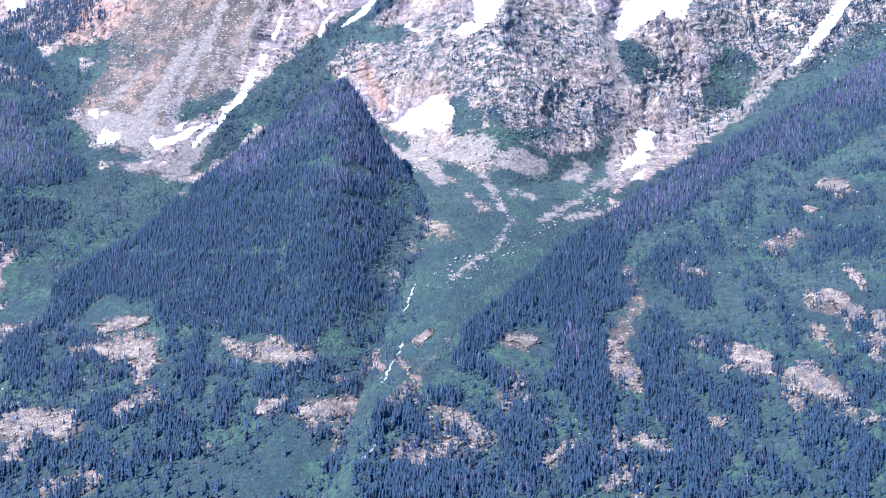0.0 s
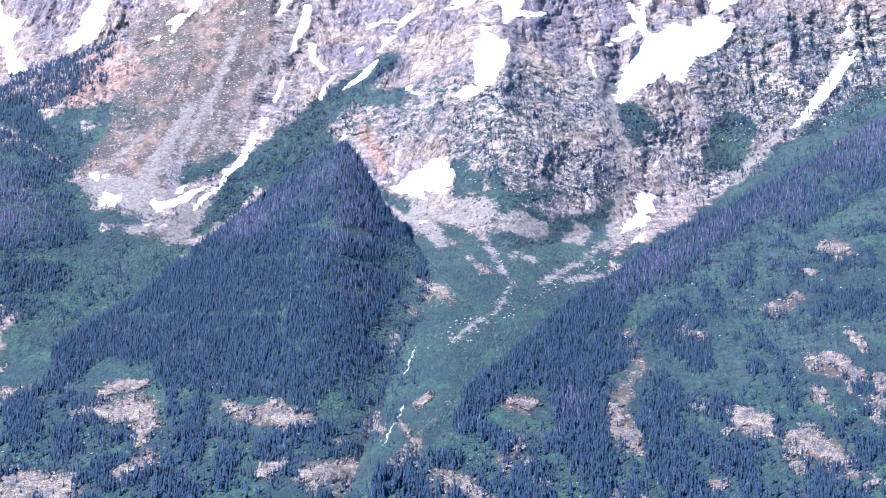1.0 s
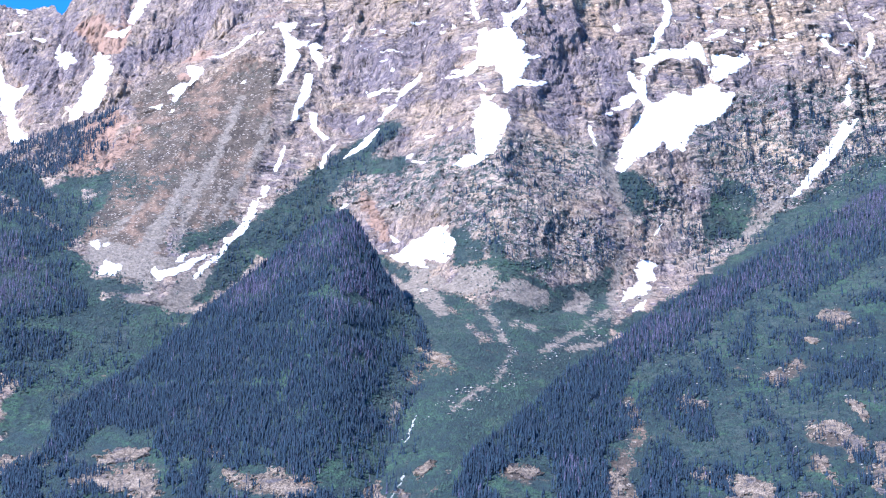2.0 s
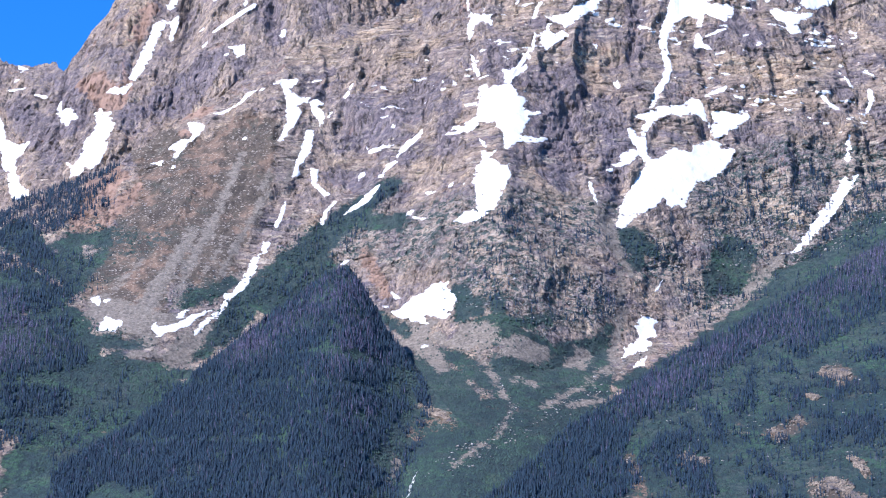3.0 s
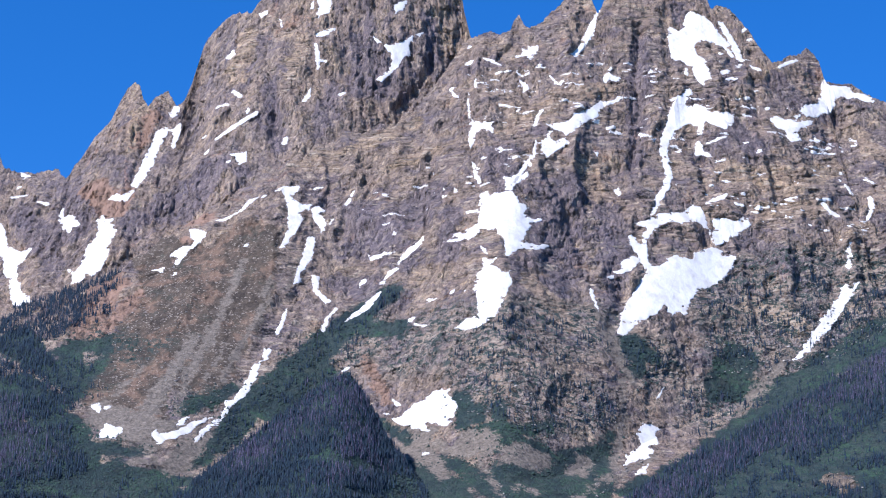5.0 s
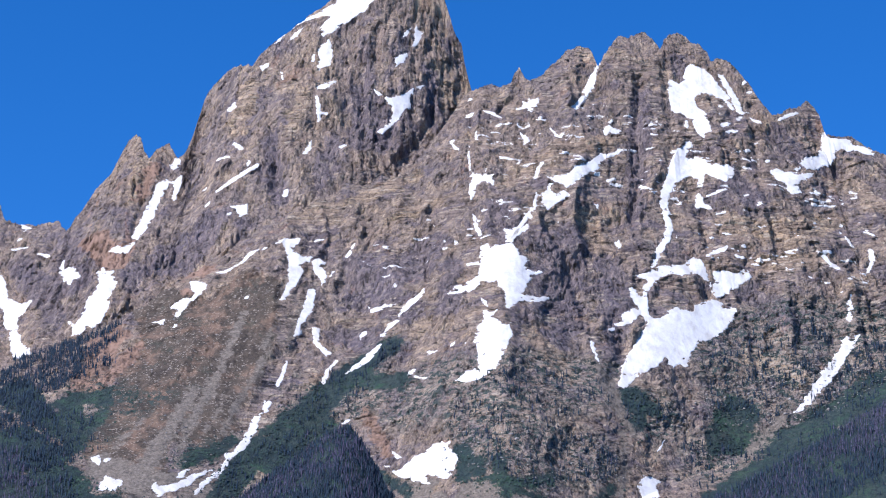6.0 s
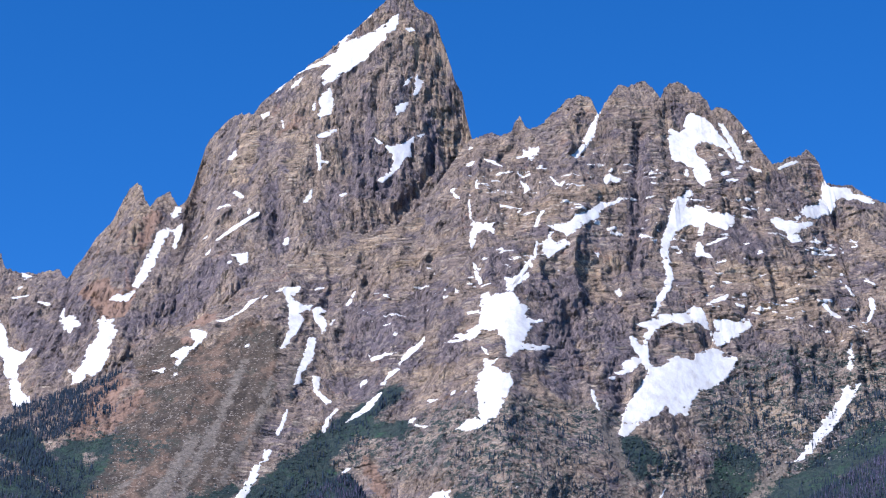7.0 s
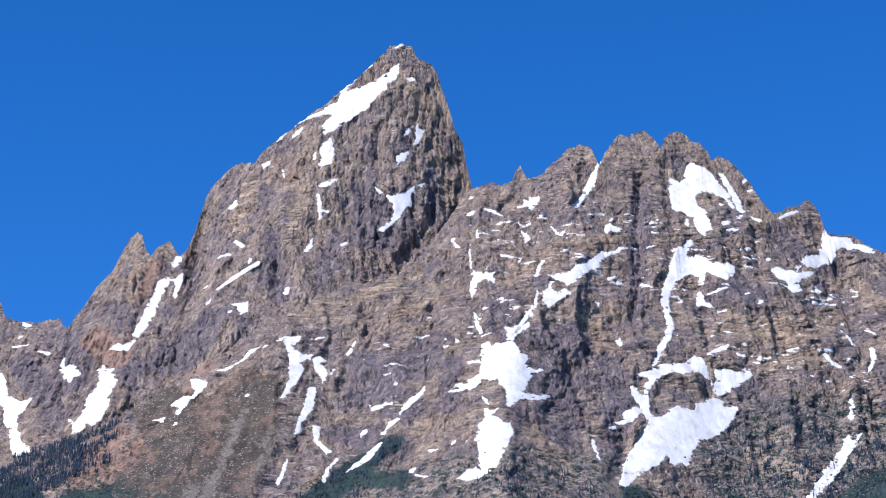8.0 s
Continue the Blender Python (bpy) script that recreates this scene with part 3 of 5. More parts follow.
snow("main", [(167, 1302), (180, 1288), (195, 1293), (220, 1295), (234, 1318), (247, 1321), (266, 1338), (275, 1349), (301, 1358), (318, 1370), (315, 1358), (285, 1339), (275, 1316), (260, 1304), (244, 1295), (229, 1275), (212, 1261), (209, 1270), (194, 1274), (181, 1283)], [(211, 1255), (217, 1241), (191, 1219), (173, 1199), (167, 1225), (160, 1239), (173, 1247), (181, 1269), (190, 1274), (182, 1251), (192, 1243)])
snow("main", [(173, 1326, 3.1), (164, 1308, 4), (159, 1286, 3)])
snow("main", [(159, 1242, 2.5), (152, 1202, 2.5)])
snow("main", [(424, 1577), (430, 1562), (444, 1553), (456, 1564), (459, 1591), (470, 1609), (481, 1600), (500, 1593), (511, 1574), (522, 1547), (531, 1532), (537, 1514), (526, 1509), (518, 1516), (504, 1520), (498, 1526), (487, 1528), (475, 1521), (469, 1509), (475, 1490), (486, 1473), (489, 1443), (491, 1421), (480, 1416), (475, 1401), (466, 1408), (462, 1430), (460, 1452), (445, 1466), (432, 1469), (422, 1477), (421, 1509)])
snow("main", [(522, 1579), (531, 1575), (541, 1549), (550, 1526), (556, 1495), (562, 1475), (551, 1474), (545, 1495), (540, 1517), (533, 1540), (527, 1559)])
snow("main", [(531, 1506, 4.3), (540, 1488, 3.2)])
snow("main", [(514, 1437, 6.4), (525, 1442, 4.3)])
snow("main", [(447, 1446, 3.2), (447, 1434, 3.2)])
snow("main", [(549, 1460, 4.3)])
snow("main", [(574, 1464, 2.2), (586, 1453, 3.2)])
snow("main", [(450, 1261, 4), (451, 1238, 7), (465, 1231, 4)])
snow("main", [(468, 1259, 2), (486, 1268, 3.1), (501, 1273, 2)])
snow("main", [(480, 1215, 2), (491, 1218, 3)])
snow("main", [(590, 1328), (602, 1336), (616, 1326), (627, 1327), (648, 1341), (634, 1322), (653, 1327), (673, 1332), (668, 1319), (645, 1309), (633, 1289), (640, 1278), (623, 1271), (618, 1283), (614, 1299), (601, 1308), (591, 1314)])
snow("main", [(711, 1439), (721, 1424), (742, 1426), (758, 1425), (761, 1413), (777, 1412), (797, 1402), (798, 1389), (783, 1387), (763, 1398), (747, 1396), (737, 1402), (727, 1394), (718, 1370), (705, 1358), (684, 1347), (661, 1342), (652, 1353), (666, 1372), (688, 1382), (701, 1399)])
snow("main", [(626, 1464, 2.2), (645, 1478, 4.3), (664, 1488, 3.3)])
snow("main", [(446, 1110), (455, 1123), (468, 1131), (488, 1139), (482, 1127), (458, 1116)])
snow("main", [(454, 1075), (465, 1086), (482, 1083), (496, 1077), (510, 1087), (505, 1075), (518, 1080), (519, 1067), (486, 1042), (466, 1029), (456, 1026), (450, 1044), (457, 1057)])
snow("main", [(501, 1117, 1.9), (513, 1115, 2.8)])
snow("main", [(291, 974), (311, 986), (320, 981), (314, 968), (301, 955), (279, 944), (276, 948), (294, 960), (285, 968)])
snow("main", [(269, 938, 3.6)])
snow("main", [(684, 1031, 3.7), (681, 1006, 4.6), (675, 982, 3.7)], [(666, 950), (672, 940), (687, 948), (649, 890), (628, 862), (586, 812), (565, 795), (554, 789), (612, 872), (650, 918), (656, 936)])
snow("main", [(741, 1135, 3.8), (736, 1109, 4.7), (724, 1085, 2.8)])
snow("main", [(703, 1169, 2.8), (709, 1149, 3.8)])
snow("main", [(741, 1183, 3.8), (754, 1176, 2.9)])
snow("main", [(654, 1118, 4.7), (661, 1101, 3.7), (674, 1092, 2.8)])
snow("main", [(234, 907, 2.6), (237, 888, 2.6), (242, 865, 1.7)])
snow("main", [(-54, 848, 4.3)])
snow("main", [(-50, 836, 1.7), (-32, 830, 1.7)])
snow("main", [(-28, 884, 3.5), (-15, 885, 1.7)])
snow("main", [(8, 894, 3.5), (13, 900, 1.7)])
snow("main", [(30, 893, 1.7)])
snow("main", [(-6.2, 698), (5.6, 698), (-0.3, 686), (18, 669), (16.3, 656), (9.6, 641), (3, 629), (-2.8, 627), (-11, 635), (-28, 640), (-32, 632), (-26, 622), (-70, 640), (-93, 664), (-87, 664), (-72, 653), (-49, 671), (-28, 682), (-19.7, 692)])
snow("main", [(-70, 677, 2.5), (-79, 687, 1.7)])
snow("main", [(297, 654), (308, 656), (323, 649), (315, 639), (317, 620), (305, 613), (306, 596), (290, 584), (287, 588), (256, 571), (265, 585), (262, 591), (281, 604), (291, 616), (287, 636)])
snow("main", [(295, 575), (286, 557), (270, 551), (279, 565)])
snow("main", [(338, 727), (332, 713), (323, 700), (329, 715)])
snow("main", [(-284, 795), (-273, 794), (-278, 772), (-289, 761), (-290, 738), (-303, 701), (-318, 684), (-337, 641), (-348, 632), (-365, 602), (-365, 612), (-356, 631), (-339, 654), (-329, 676), (-332, 685), (-321, 694), (-308, 714), (-295, 764), (-284, 772)])
snow("main", [(-398, 635), (-388, 649), (-377, 654), (-385, 642), (-379, 637), (-366, 647), (-349, 654), (-375, 625), (-392, 612), (-402, 611), (-410, 600), (-418, 600), (-429, 617), (-420, 623), (-417, 615), (-405, 619), (-380, 634)])
snow("main", [(-503, 605), (-498, 626), (-495, 634), (-484, 630), (-469, 627), (-470, 619), (-475, 606)])
snow("main", [(-526, 673), (-514, 675), (-509, 662), (-510, 653), (-520, 662)])
snow("main", [(-501, 666, 3.3)])
snow("main", [(-155, 755, 3.4)])
snow("main", [(-29, 580, 3.2)])
snow("main", [(149, 1202, 2.5), (131, 1167, 3.5), (113, 1131, 4)])
CLEFTS_BACK = []
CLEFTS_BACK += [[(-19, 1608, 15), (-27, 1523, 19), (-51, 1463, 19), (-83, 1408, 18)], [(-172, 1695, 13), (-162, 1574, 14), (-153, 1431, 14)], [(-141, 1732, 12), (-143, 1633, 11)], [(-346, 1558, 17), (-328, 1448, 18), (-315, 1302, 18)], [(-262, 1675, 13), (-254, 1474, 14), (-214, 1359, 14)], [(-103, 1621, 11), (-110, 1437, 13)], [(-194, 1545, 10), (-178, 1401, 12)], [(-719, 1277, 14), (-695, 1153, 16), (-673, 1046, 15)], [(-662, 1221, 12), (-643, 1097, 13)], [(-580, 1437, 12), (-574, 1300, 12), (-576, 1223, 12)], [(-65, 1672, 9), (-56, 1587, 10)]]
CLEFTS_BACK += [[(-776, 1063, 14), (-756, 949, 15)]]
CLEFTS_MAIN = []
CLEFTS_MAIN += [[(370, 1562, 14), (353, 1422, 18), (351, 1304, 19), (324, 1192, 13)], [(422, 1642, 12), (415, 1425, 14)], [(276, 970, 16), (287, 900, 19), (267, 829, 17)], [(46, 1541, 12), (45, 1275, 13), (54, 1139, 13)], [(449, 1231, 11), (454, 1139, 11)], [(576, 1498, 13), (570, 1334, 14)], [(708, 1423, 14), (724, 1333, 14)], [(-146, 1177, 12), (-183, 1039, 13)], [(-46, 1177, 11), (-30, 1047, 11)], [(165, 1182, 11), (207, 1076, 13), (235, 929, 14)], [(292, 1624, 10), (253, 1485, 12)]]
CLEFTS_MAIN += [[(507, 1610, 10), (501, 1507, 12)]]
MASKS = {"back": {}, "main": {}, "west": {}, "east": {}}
# violet strokes on both faces paint the shade of clefts and recessed walls
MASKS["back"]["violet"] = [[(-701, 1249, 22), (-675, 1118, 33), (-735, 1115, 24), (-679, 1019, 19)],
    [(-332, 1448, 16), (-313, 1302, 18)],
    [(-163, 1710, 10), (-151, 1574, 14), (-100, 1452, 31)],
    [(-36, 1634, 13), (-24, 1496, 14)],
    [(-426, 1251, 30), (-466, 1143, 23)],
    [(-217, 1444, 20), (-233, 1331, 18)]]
MASKS["back"]["tan"] = [[(-120, 1895, 17), (-37, 1811, 15)],
    [(-395, 1599, 25), (-407, 1488, 21)],
    [(-592, 1412, 21), (-598, 1315, 16)],
    [(-279, 1566, 17), (-295, 1476, 14)],
    [(9, 1615, 13), (26, 1549, 13)]]
MASKS["back"]["rust"] = [[(-646, 1216, 30), (-603, 1164, 25), (-577, 1193, 14)],
    [(-570, 1413, 14), (-579, 1331, 10)]]
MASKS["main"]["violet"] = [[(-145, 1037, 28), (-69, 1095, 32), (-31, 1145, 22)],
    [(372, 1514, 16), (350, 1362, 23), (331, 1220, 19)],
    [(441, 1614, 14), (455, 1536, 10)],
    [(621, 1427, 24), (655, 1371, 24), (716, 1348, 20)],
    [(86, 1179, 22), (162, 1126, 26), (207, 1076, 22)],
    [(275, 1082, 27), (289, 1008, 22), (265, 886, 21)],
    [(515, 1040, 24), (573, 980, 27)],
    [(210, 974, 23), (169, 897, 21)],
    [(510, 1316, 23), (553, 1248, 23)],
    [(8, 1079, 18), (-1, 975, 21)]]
MASKS["main"]["tan"] = [[(-275, 1224, 15), (-176, 1260, 14), (-54, 1333, 14)],
    [(109, 1283, 19), (214, 1360, 25), (309, 1391, 16)],
    [(495, 1193, 25), (602, 1170, 28), (692, 1216, 23)],
    [(-92, 1214, 13), (-12, 1244, 13)],
    [(244, 1186, 19), (260, 1133, 13)],
    [(134, 916, 17), (184, 841, 21)],
    [(543, 1103, 19), (632, 1106, 19)],
    [(750, 1305, 20), (769, 1247, 19)],
    [(498, 909, 22), (572, 853, 18)]]
MASKS["main"]["scree"] = [[(-432, 978, 55), (-448, 795, 69), (-482, 699, 58), (-444, 633, 41)],
    [(-333, 1028, 55), (-337, 896, 53), (-371, 749, 51)]]
MASKS["main"]["grass"] = [[(-457, 498, 35), (-418, 530, 23), (-365, 534, 13)],
    [(26, 629, 10), (43, 658, 11)],
    [(90, 609, 13), (149, 627, 11)],
    [(56, 525, 26), (152, 532, 31), (223, 582, 24)],
    [(-14, 522, 26), (-61, 623, 10)],
    [(-351, 688, 8), (-325, 716, 10)],
    [(-565, 798, 17), (-501, 796, 22), (-546, 722, 13)],
    [(-491, 589, 11), (-428, 586, 10)],
    [(-81, 915, 14), (-152, 852, 23), (-219, 769, 28), (-289, 688, 27), (-336, 600, 19)],
    [(-705, 589, 102), (-593, 573, 94), (-495, 439, 67), (-524, 349, 43)],
    [(-451, 479, 38), (-506, 393, 37)]]
MASKS["main"]["grass"] += [[(-553, 700, 28), (-591, 787, 22)],
    [(-3, 500, 38), (34, 416, 29), (-17, 415, 43), (-44, 331, 41), (-68, 249, 39), (-84, 190, 31), (-92, 121, 30), (-103, 37, 34)],
    [(64, 428, 44), (-16, 321, 47), (-41, 232, 38)],
    [(90, 493, 30), (136, 486, 38), (215, 548, 32), (164, 456, 53), (83, 370, 42), (11, 295, 40)],
    [(54, 607, 24), (142, 571, 24)],
    [(463, 786, 35), (429, 730, 26), (544, 738, 21), (703, 838, 35)],
    [(320, 541, 24), (438, 634, 20), (586, 745, 26)]]
MASKS["main"]["grass"] += [[(294, 756, 21), (288, 799, 21), (323, 781, 17)],
    [(-129, 837, 17), (-74, 829, 17)]]
MASKS["main"]["shrub"] = [[(402, 666, 20), (549, 758, 31), (713, 850, 36)],
    [(-554, 829, 21), (-480, 776, 26), (-440, 800, 17), (-562, 752, 25)],
    [(-389, 695, 12), (-332, 700, 12)],
    [(-34, 523, 23), (12, 489, 30), (52, 525, 19), (140, 531, 24)],
    [(39, 745, 50), (122, 680, 73), (216, 672, 50)],
    [(136, 812, 68), (244, 827, 52)],
    [(322, 770, 52)],
    [(467, 819, 62), (562, 852, 62), (674, 875, 63)],
    [(76, 795, 50), (164, 804, 59), (-10, 829, 43)],
    [(470, 909, 81), (587, 945, 82), (699, 946, 73)],
    [(-229, 736, 34), (-110, 823, 43)]]
MASKS["main"]["shrub"] += [[(-55, 780, 51)],
    [(407, 696, 51)],
    [(-457, 498, 35), (-418, 530, 23), (-365, 534, 13)],
    [(26, 629, 10), (43, 658, 11)],
    [(90, 609, 13), (149, 627, 11)],
    [(56, 525, 26), (152, 532, 31), (223, 582, 24)],
    [(-14, 522, 26), (-61, 623, 10)],
    [(-351, 688, 8), (-325, 716, 10)],
    [(-565, 798, 17), (-501, 796, 22), (-546, 722, 13)],
    [(-491, 589, 11), (-428, 586, 10)],
    [(-81, 915, 14), (-152, 852, 23), (-219, 769, 28), (-289, 688, 27), (-336, 600, 19)]]
MASKS["main"]["talus"] = [[(-393, 812, 8), (-419, 728, 12), (-443, 649, 16)],
    [(-338, 979, 6), (-363, 850, 7), (-394, 729, 10)],
    [(-284, 903, 4), (-318, 804, 5), (-343, 722, 6)],
    [(-506, 658, 20), (-435, 628, 19), (-379, 631, 10)],
    [(-222, 1061, 5), (-259, 928, 5)],
    [(261, 868, 3), (263, 779, 6), (282, 738, 4)],
    [(92, 466, 1), (74, 418, 2), (11, 357, 2)],
    [(-391, 801, 3), (-418, 723, 4), (-427, 677, 6)],
    [(-462, 752, 3), (-493, 693, 5)],
    [(-511, 642, 13), (-448, 611, 14), (-421, 591, 8)],
    [(-393, 724, 3), (-399, 657, 5)]]
MASKS["main"]["talus"] += [[(-343, 797, 3), (-368, 726, 3)],
    [(-339, 983, 5), (-356, 892, 6), (-370, 805, 6)],
    [(-289, 945, 4), (-304, 833, 4)],
    [(-23, 619, 11), (-39, 583, 14), (1, 534, 5)],
    [(42, 607, 13), (57, 576, 10)],
    [(98, 585, 10), (138, 571, 12)],
    [(197, 569, 12)],
    [(99, 516, 5)],
    [(122, 507, 5)],
    [(49, 558, 3), (78, 493, 4)],
    [(255, 573, 5), (181, 501, 4), (130, 464, 4)],
    [(-44, 627, 8), (-31, 583, 21), (-3, 534, 8)],
    [(29, 589, 21), (54, 597, 21)],
    [(93, 575, 17), (134, 565, 14)],
    [(192, 559, 13)]]
MASKS["main"]["talus"] += [[(-383, 565, 19), (-372, 597, 13), (-388, 546, 6)],
    [(-444, 561, 6), (-414, 567, 6)],
    [(304, 592, 6), (230, 538, 5)],
    [(53, 548, 4), (81, 481, 5)],
    [(474, 722, 7), (525, 775, 7), (556, 808, 5)],
    [(240, 877, 6), (247, 838, 8), (264, 790, 8), (287, 729, 6)],
    [(269, 732, 4), (267, 649, 5), (243, 573, 5)]]
MASKS["main"]["rust"] = [[(-570, 929, 27), (-557, 803, 14), (-493, 933, 18), (-444, 1043, 11)],
    [(-126, 774, 9), (-107, 732, 12), (-88, 686, 7)],
    [(-562, 812, 14), (-524, 804, 12)],
    [(-454, 1094, 19), (-414, 1103, 13)],
    [(-554, 946, 27), (-574, 836, 23)]]
MASKS["west"]["talus"] = [[(-25, 457, 7), (4, 427, 9)],
    [(-59, 366, 3), (-65, 331, 4)]]
MASKS["west"]["shrub"] = [[(-65, 539, 23), (-18, 462, 44), (33, 405, 36)],
    [(-17, 423, 36), (-65, 348, 41), (-89, 279, 26)]]
MASKS["west"]["grass"] = [[(-562, 193, 254), (11, 207, 273)],
    [(-451, 540, 228), (84, 544, 215)]]
MASKS["west"]["scree"] = [[(-417, 258, 10), (-356, 253, 20), (-343, 227, 14)],
    [(-480, 161, 22), (-415, 153, 22)],
    [(-409, 86, 11), (-369, 92, 8)],
    [(-363, 170, 10), (-326, 190, 8)],
    [(-236, 251, 10), (-155, 231, 14)],
    [(-150, 168, 11), (-96, 176, 19), (-105, 129, 10)],
    [(-80, 227, 10)],
    [(-517, 275, 11), (-471, 282, 8)],
    [(-25, 414, 22), (4, 423, 14)],
    [(-290, 302, 7), (-261, 286, 8)]]
MASKS["east"]["shrub"] = [[(258, 409, 28), (378, 475, 43), (504, 543, 45), (603, 590, 38)],
    [(293, 289, 26), (403, 338, 34), (522, 361, 27)],
    [(278, 145, 24), (422, 132, 30)],
    [(-60, 106, 17), (43, 82, 23)]]
MASKS["east"]["grass"] = [[(-154, 57, 272), (498, 185, 305)],
    [(582, 518, 219)]]
MASKS["east"]["scree"] = [[(4, 157, 20), (39, 134, 15)],
    [(-39, 190, 16), (-28, 239, 10), (-56, 163, 12)],
    [(-37, 118, 15), (9, 119, 14)],
    [(65, 205, 12), (99, 157, 16)],
    [(80, 251, 13)],
    [(102, 106, 9), (166, 113, 9)],
    [(181, 138, 11), (187, 94, 14), (203, 82, 10)],
    [(210, 135, 8), (236, 113, 8)],
    [(223, 355, 7), (229, 305, 7), (192, 250, 13), (203, 213, 17)],
    [(295, 355, 12)],
    [(292, 254, 9), (344, 228, 19)],
    [(379, 192, 16), (418, 199, 20), (440, 171, 10)],
    [(436, 313, 11), (474, 288, 13)],
    [(429, 265, 12)]]
MASKS["east"]["scree"] += [[(512, 493, 15)],
    [(494, 257, 13)],
    [(408, 390, 10), (442, 417, 8)],
    [(-15, 284, 13), (-39, 217, 9)]]

# basin under the face, and the gully west of the spur
MASKS["main"]["grass"] += [[(21, 673, 18), (45, 639, 15)], [(-4, 571, 8), (36, 543, 17), (58, 503, 17)], [(76, 547, 16), (115, 530, 14), (171, 523, 13)],
    [(163, 580, 11), (228, 599, 13), (247, 626, 8)], [(79, 667, 10), (77, 616, 10)], [(89, 494, 18), (152, 499, 17), (205, 537, 13)], [(-114, 658, 10), (-53, 609, 7)]]
MASKS["main"]["grass"] += [[(-321, 624, 18), (-355, 579, 18)], [(-465, 540, 28), (-396, 502, 34), (-461, 450, 34)], [(-196, 738, 35), (-260, 681, 30)], [(-383, 671, 17), (-337, 697, 14)], [(-400, 520, 30), (-440, 440, 40), (-530, 370, 40)]]
MASKS["main"]["talus"] += [[(-53, 586, 13), (-20, 553, 7), (0, 530, 3)], [(29, 600, 15), (61, 592, 15)], [(92, 581, 10), (133, 566, 12)], [(178, 553, 8), (201, 576, 11)], [(-37, 607, 8), (4, 587, 10)], [(94, 514, 5), (125, 510, 5)]]
MASKS["main"]["talus"] += [[(173, 474, 5), (215, 485, 6)], [(-390, 555, 11), (-363, 583, 10), (-352, 620, 8)], [(270, 691, 6), (261, 628, 7)], [(449, 686, 6), (493, 734, 6), (524, 766, 6)]]
MASKS["main"]["grass"] += [[(-679, 811, 32), (-587, 731, 22)], [(-647, 705, 30), (-572, 671, 21)], [(-620, 611, 29), (-548, 604, 17)], [(-596, 526, 28), (-534, 511, 20)]]
MASKS["main"]["scree"] += [[(-531, 1067, 40), (-436, 936, 56), (-477, 808, 45)], [(-368, 987, 47), (-334, 858, 45), (-381, 760, 53)]]
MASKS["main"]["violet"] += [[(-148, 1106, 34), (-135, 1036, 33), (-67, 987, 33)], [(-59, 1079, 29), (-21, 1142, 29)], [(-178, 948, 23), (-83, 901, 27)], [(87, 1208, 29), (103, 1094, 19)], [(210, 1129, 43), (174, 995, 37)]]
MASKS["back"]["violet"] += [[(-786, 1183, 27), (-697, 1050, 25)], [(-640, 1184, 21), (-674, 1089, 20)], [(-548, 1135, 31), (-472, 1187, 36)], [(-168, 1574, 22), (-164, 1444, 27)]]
MASKS["main"]["grass"] += [[(244, 517, 11), (322, 552, 13), (400, 611, 12)], [(343, 575, 10), (473, 682, 12)]]
MASKS["east"]["grass"] += [[(150, 380, 120), (420, 600, 100), (760, 820, 100)]]


def grid_mesh(name, verts, cols, rows, masks, mat, smooth):
    """A mesh of cols x rows points (row by row), with one float attribute per mask."""
    me = bpy.data.meshes.new(name)
    i = np.arange((rows - 1) * (cols - 1))
    a = (i // (cols - 1)) * cols + i % (cols - 1)
    quads = np.stack([a, a + 1, a + cols + 1, a + cols], 1)
    fill(me, verts, quads, 4, smooth)
    for key, value in masks.items():
        at = me.attributes.new(key, "FLOAT", "POINT")
        at.data.foreach_set("value", np.ascontiguousarray(value, np.float32).ravel())
    me.materials.append(mat)
    return me


def fill(me, verts, faces, sides, smooth=True):
    n = len(faces)
    me.vertices.add(len(verts))
    me.vertices.foreach_set("co", np.ascontiguousarray(verts, np.float32).ravel())
    me.loops.add(n * sides)
    me.loops.foreach_set("vertex_index", np.ascontiguousarray(faces, np.int32).ravel())
    me.polygons.add(n)
    me.polygons.foreach_set("loop_start", np.arange(0, n * sides, sides, dtype=np.int32))
    me.polygons.foreach_set("loop_total", np.full(n, sides, np.int32))
    if smooth:
        me.polygons.foreach_set("use_smooth", np.ones(n, bool))
    me.update(calc_edges=True)


def blocks(u, v, seed):
    """Jointed rock: a wall of tilted, uneven blocks about one unit wide and high, -1..1."""
    v = v + 0.3 * value_noise(u * 0.7, v * 0.7, seed + 5)
    j = np.floor(v).astype(np.int64)
    u = u + 0.5 * hashed(j, j * 0, j * 0, seed + 1) + 0.3 * value_noise(u * 0.8, v * 0.5, seed + 6)
    i = np.floor(u).astype(np.int64)
    o = 0 * i
    return 0.5 * hashed(i, j, o, seed) + 0.75 * hashed(i, j, o, seed + 2) * (u - i - 0.5) + 0.6 * (hashed(i, j, o, seed + 3) + 0.3) * (v - j - 0.5)


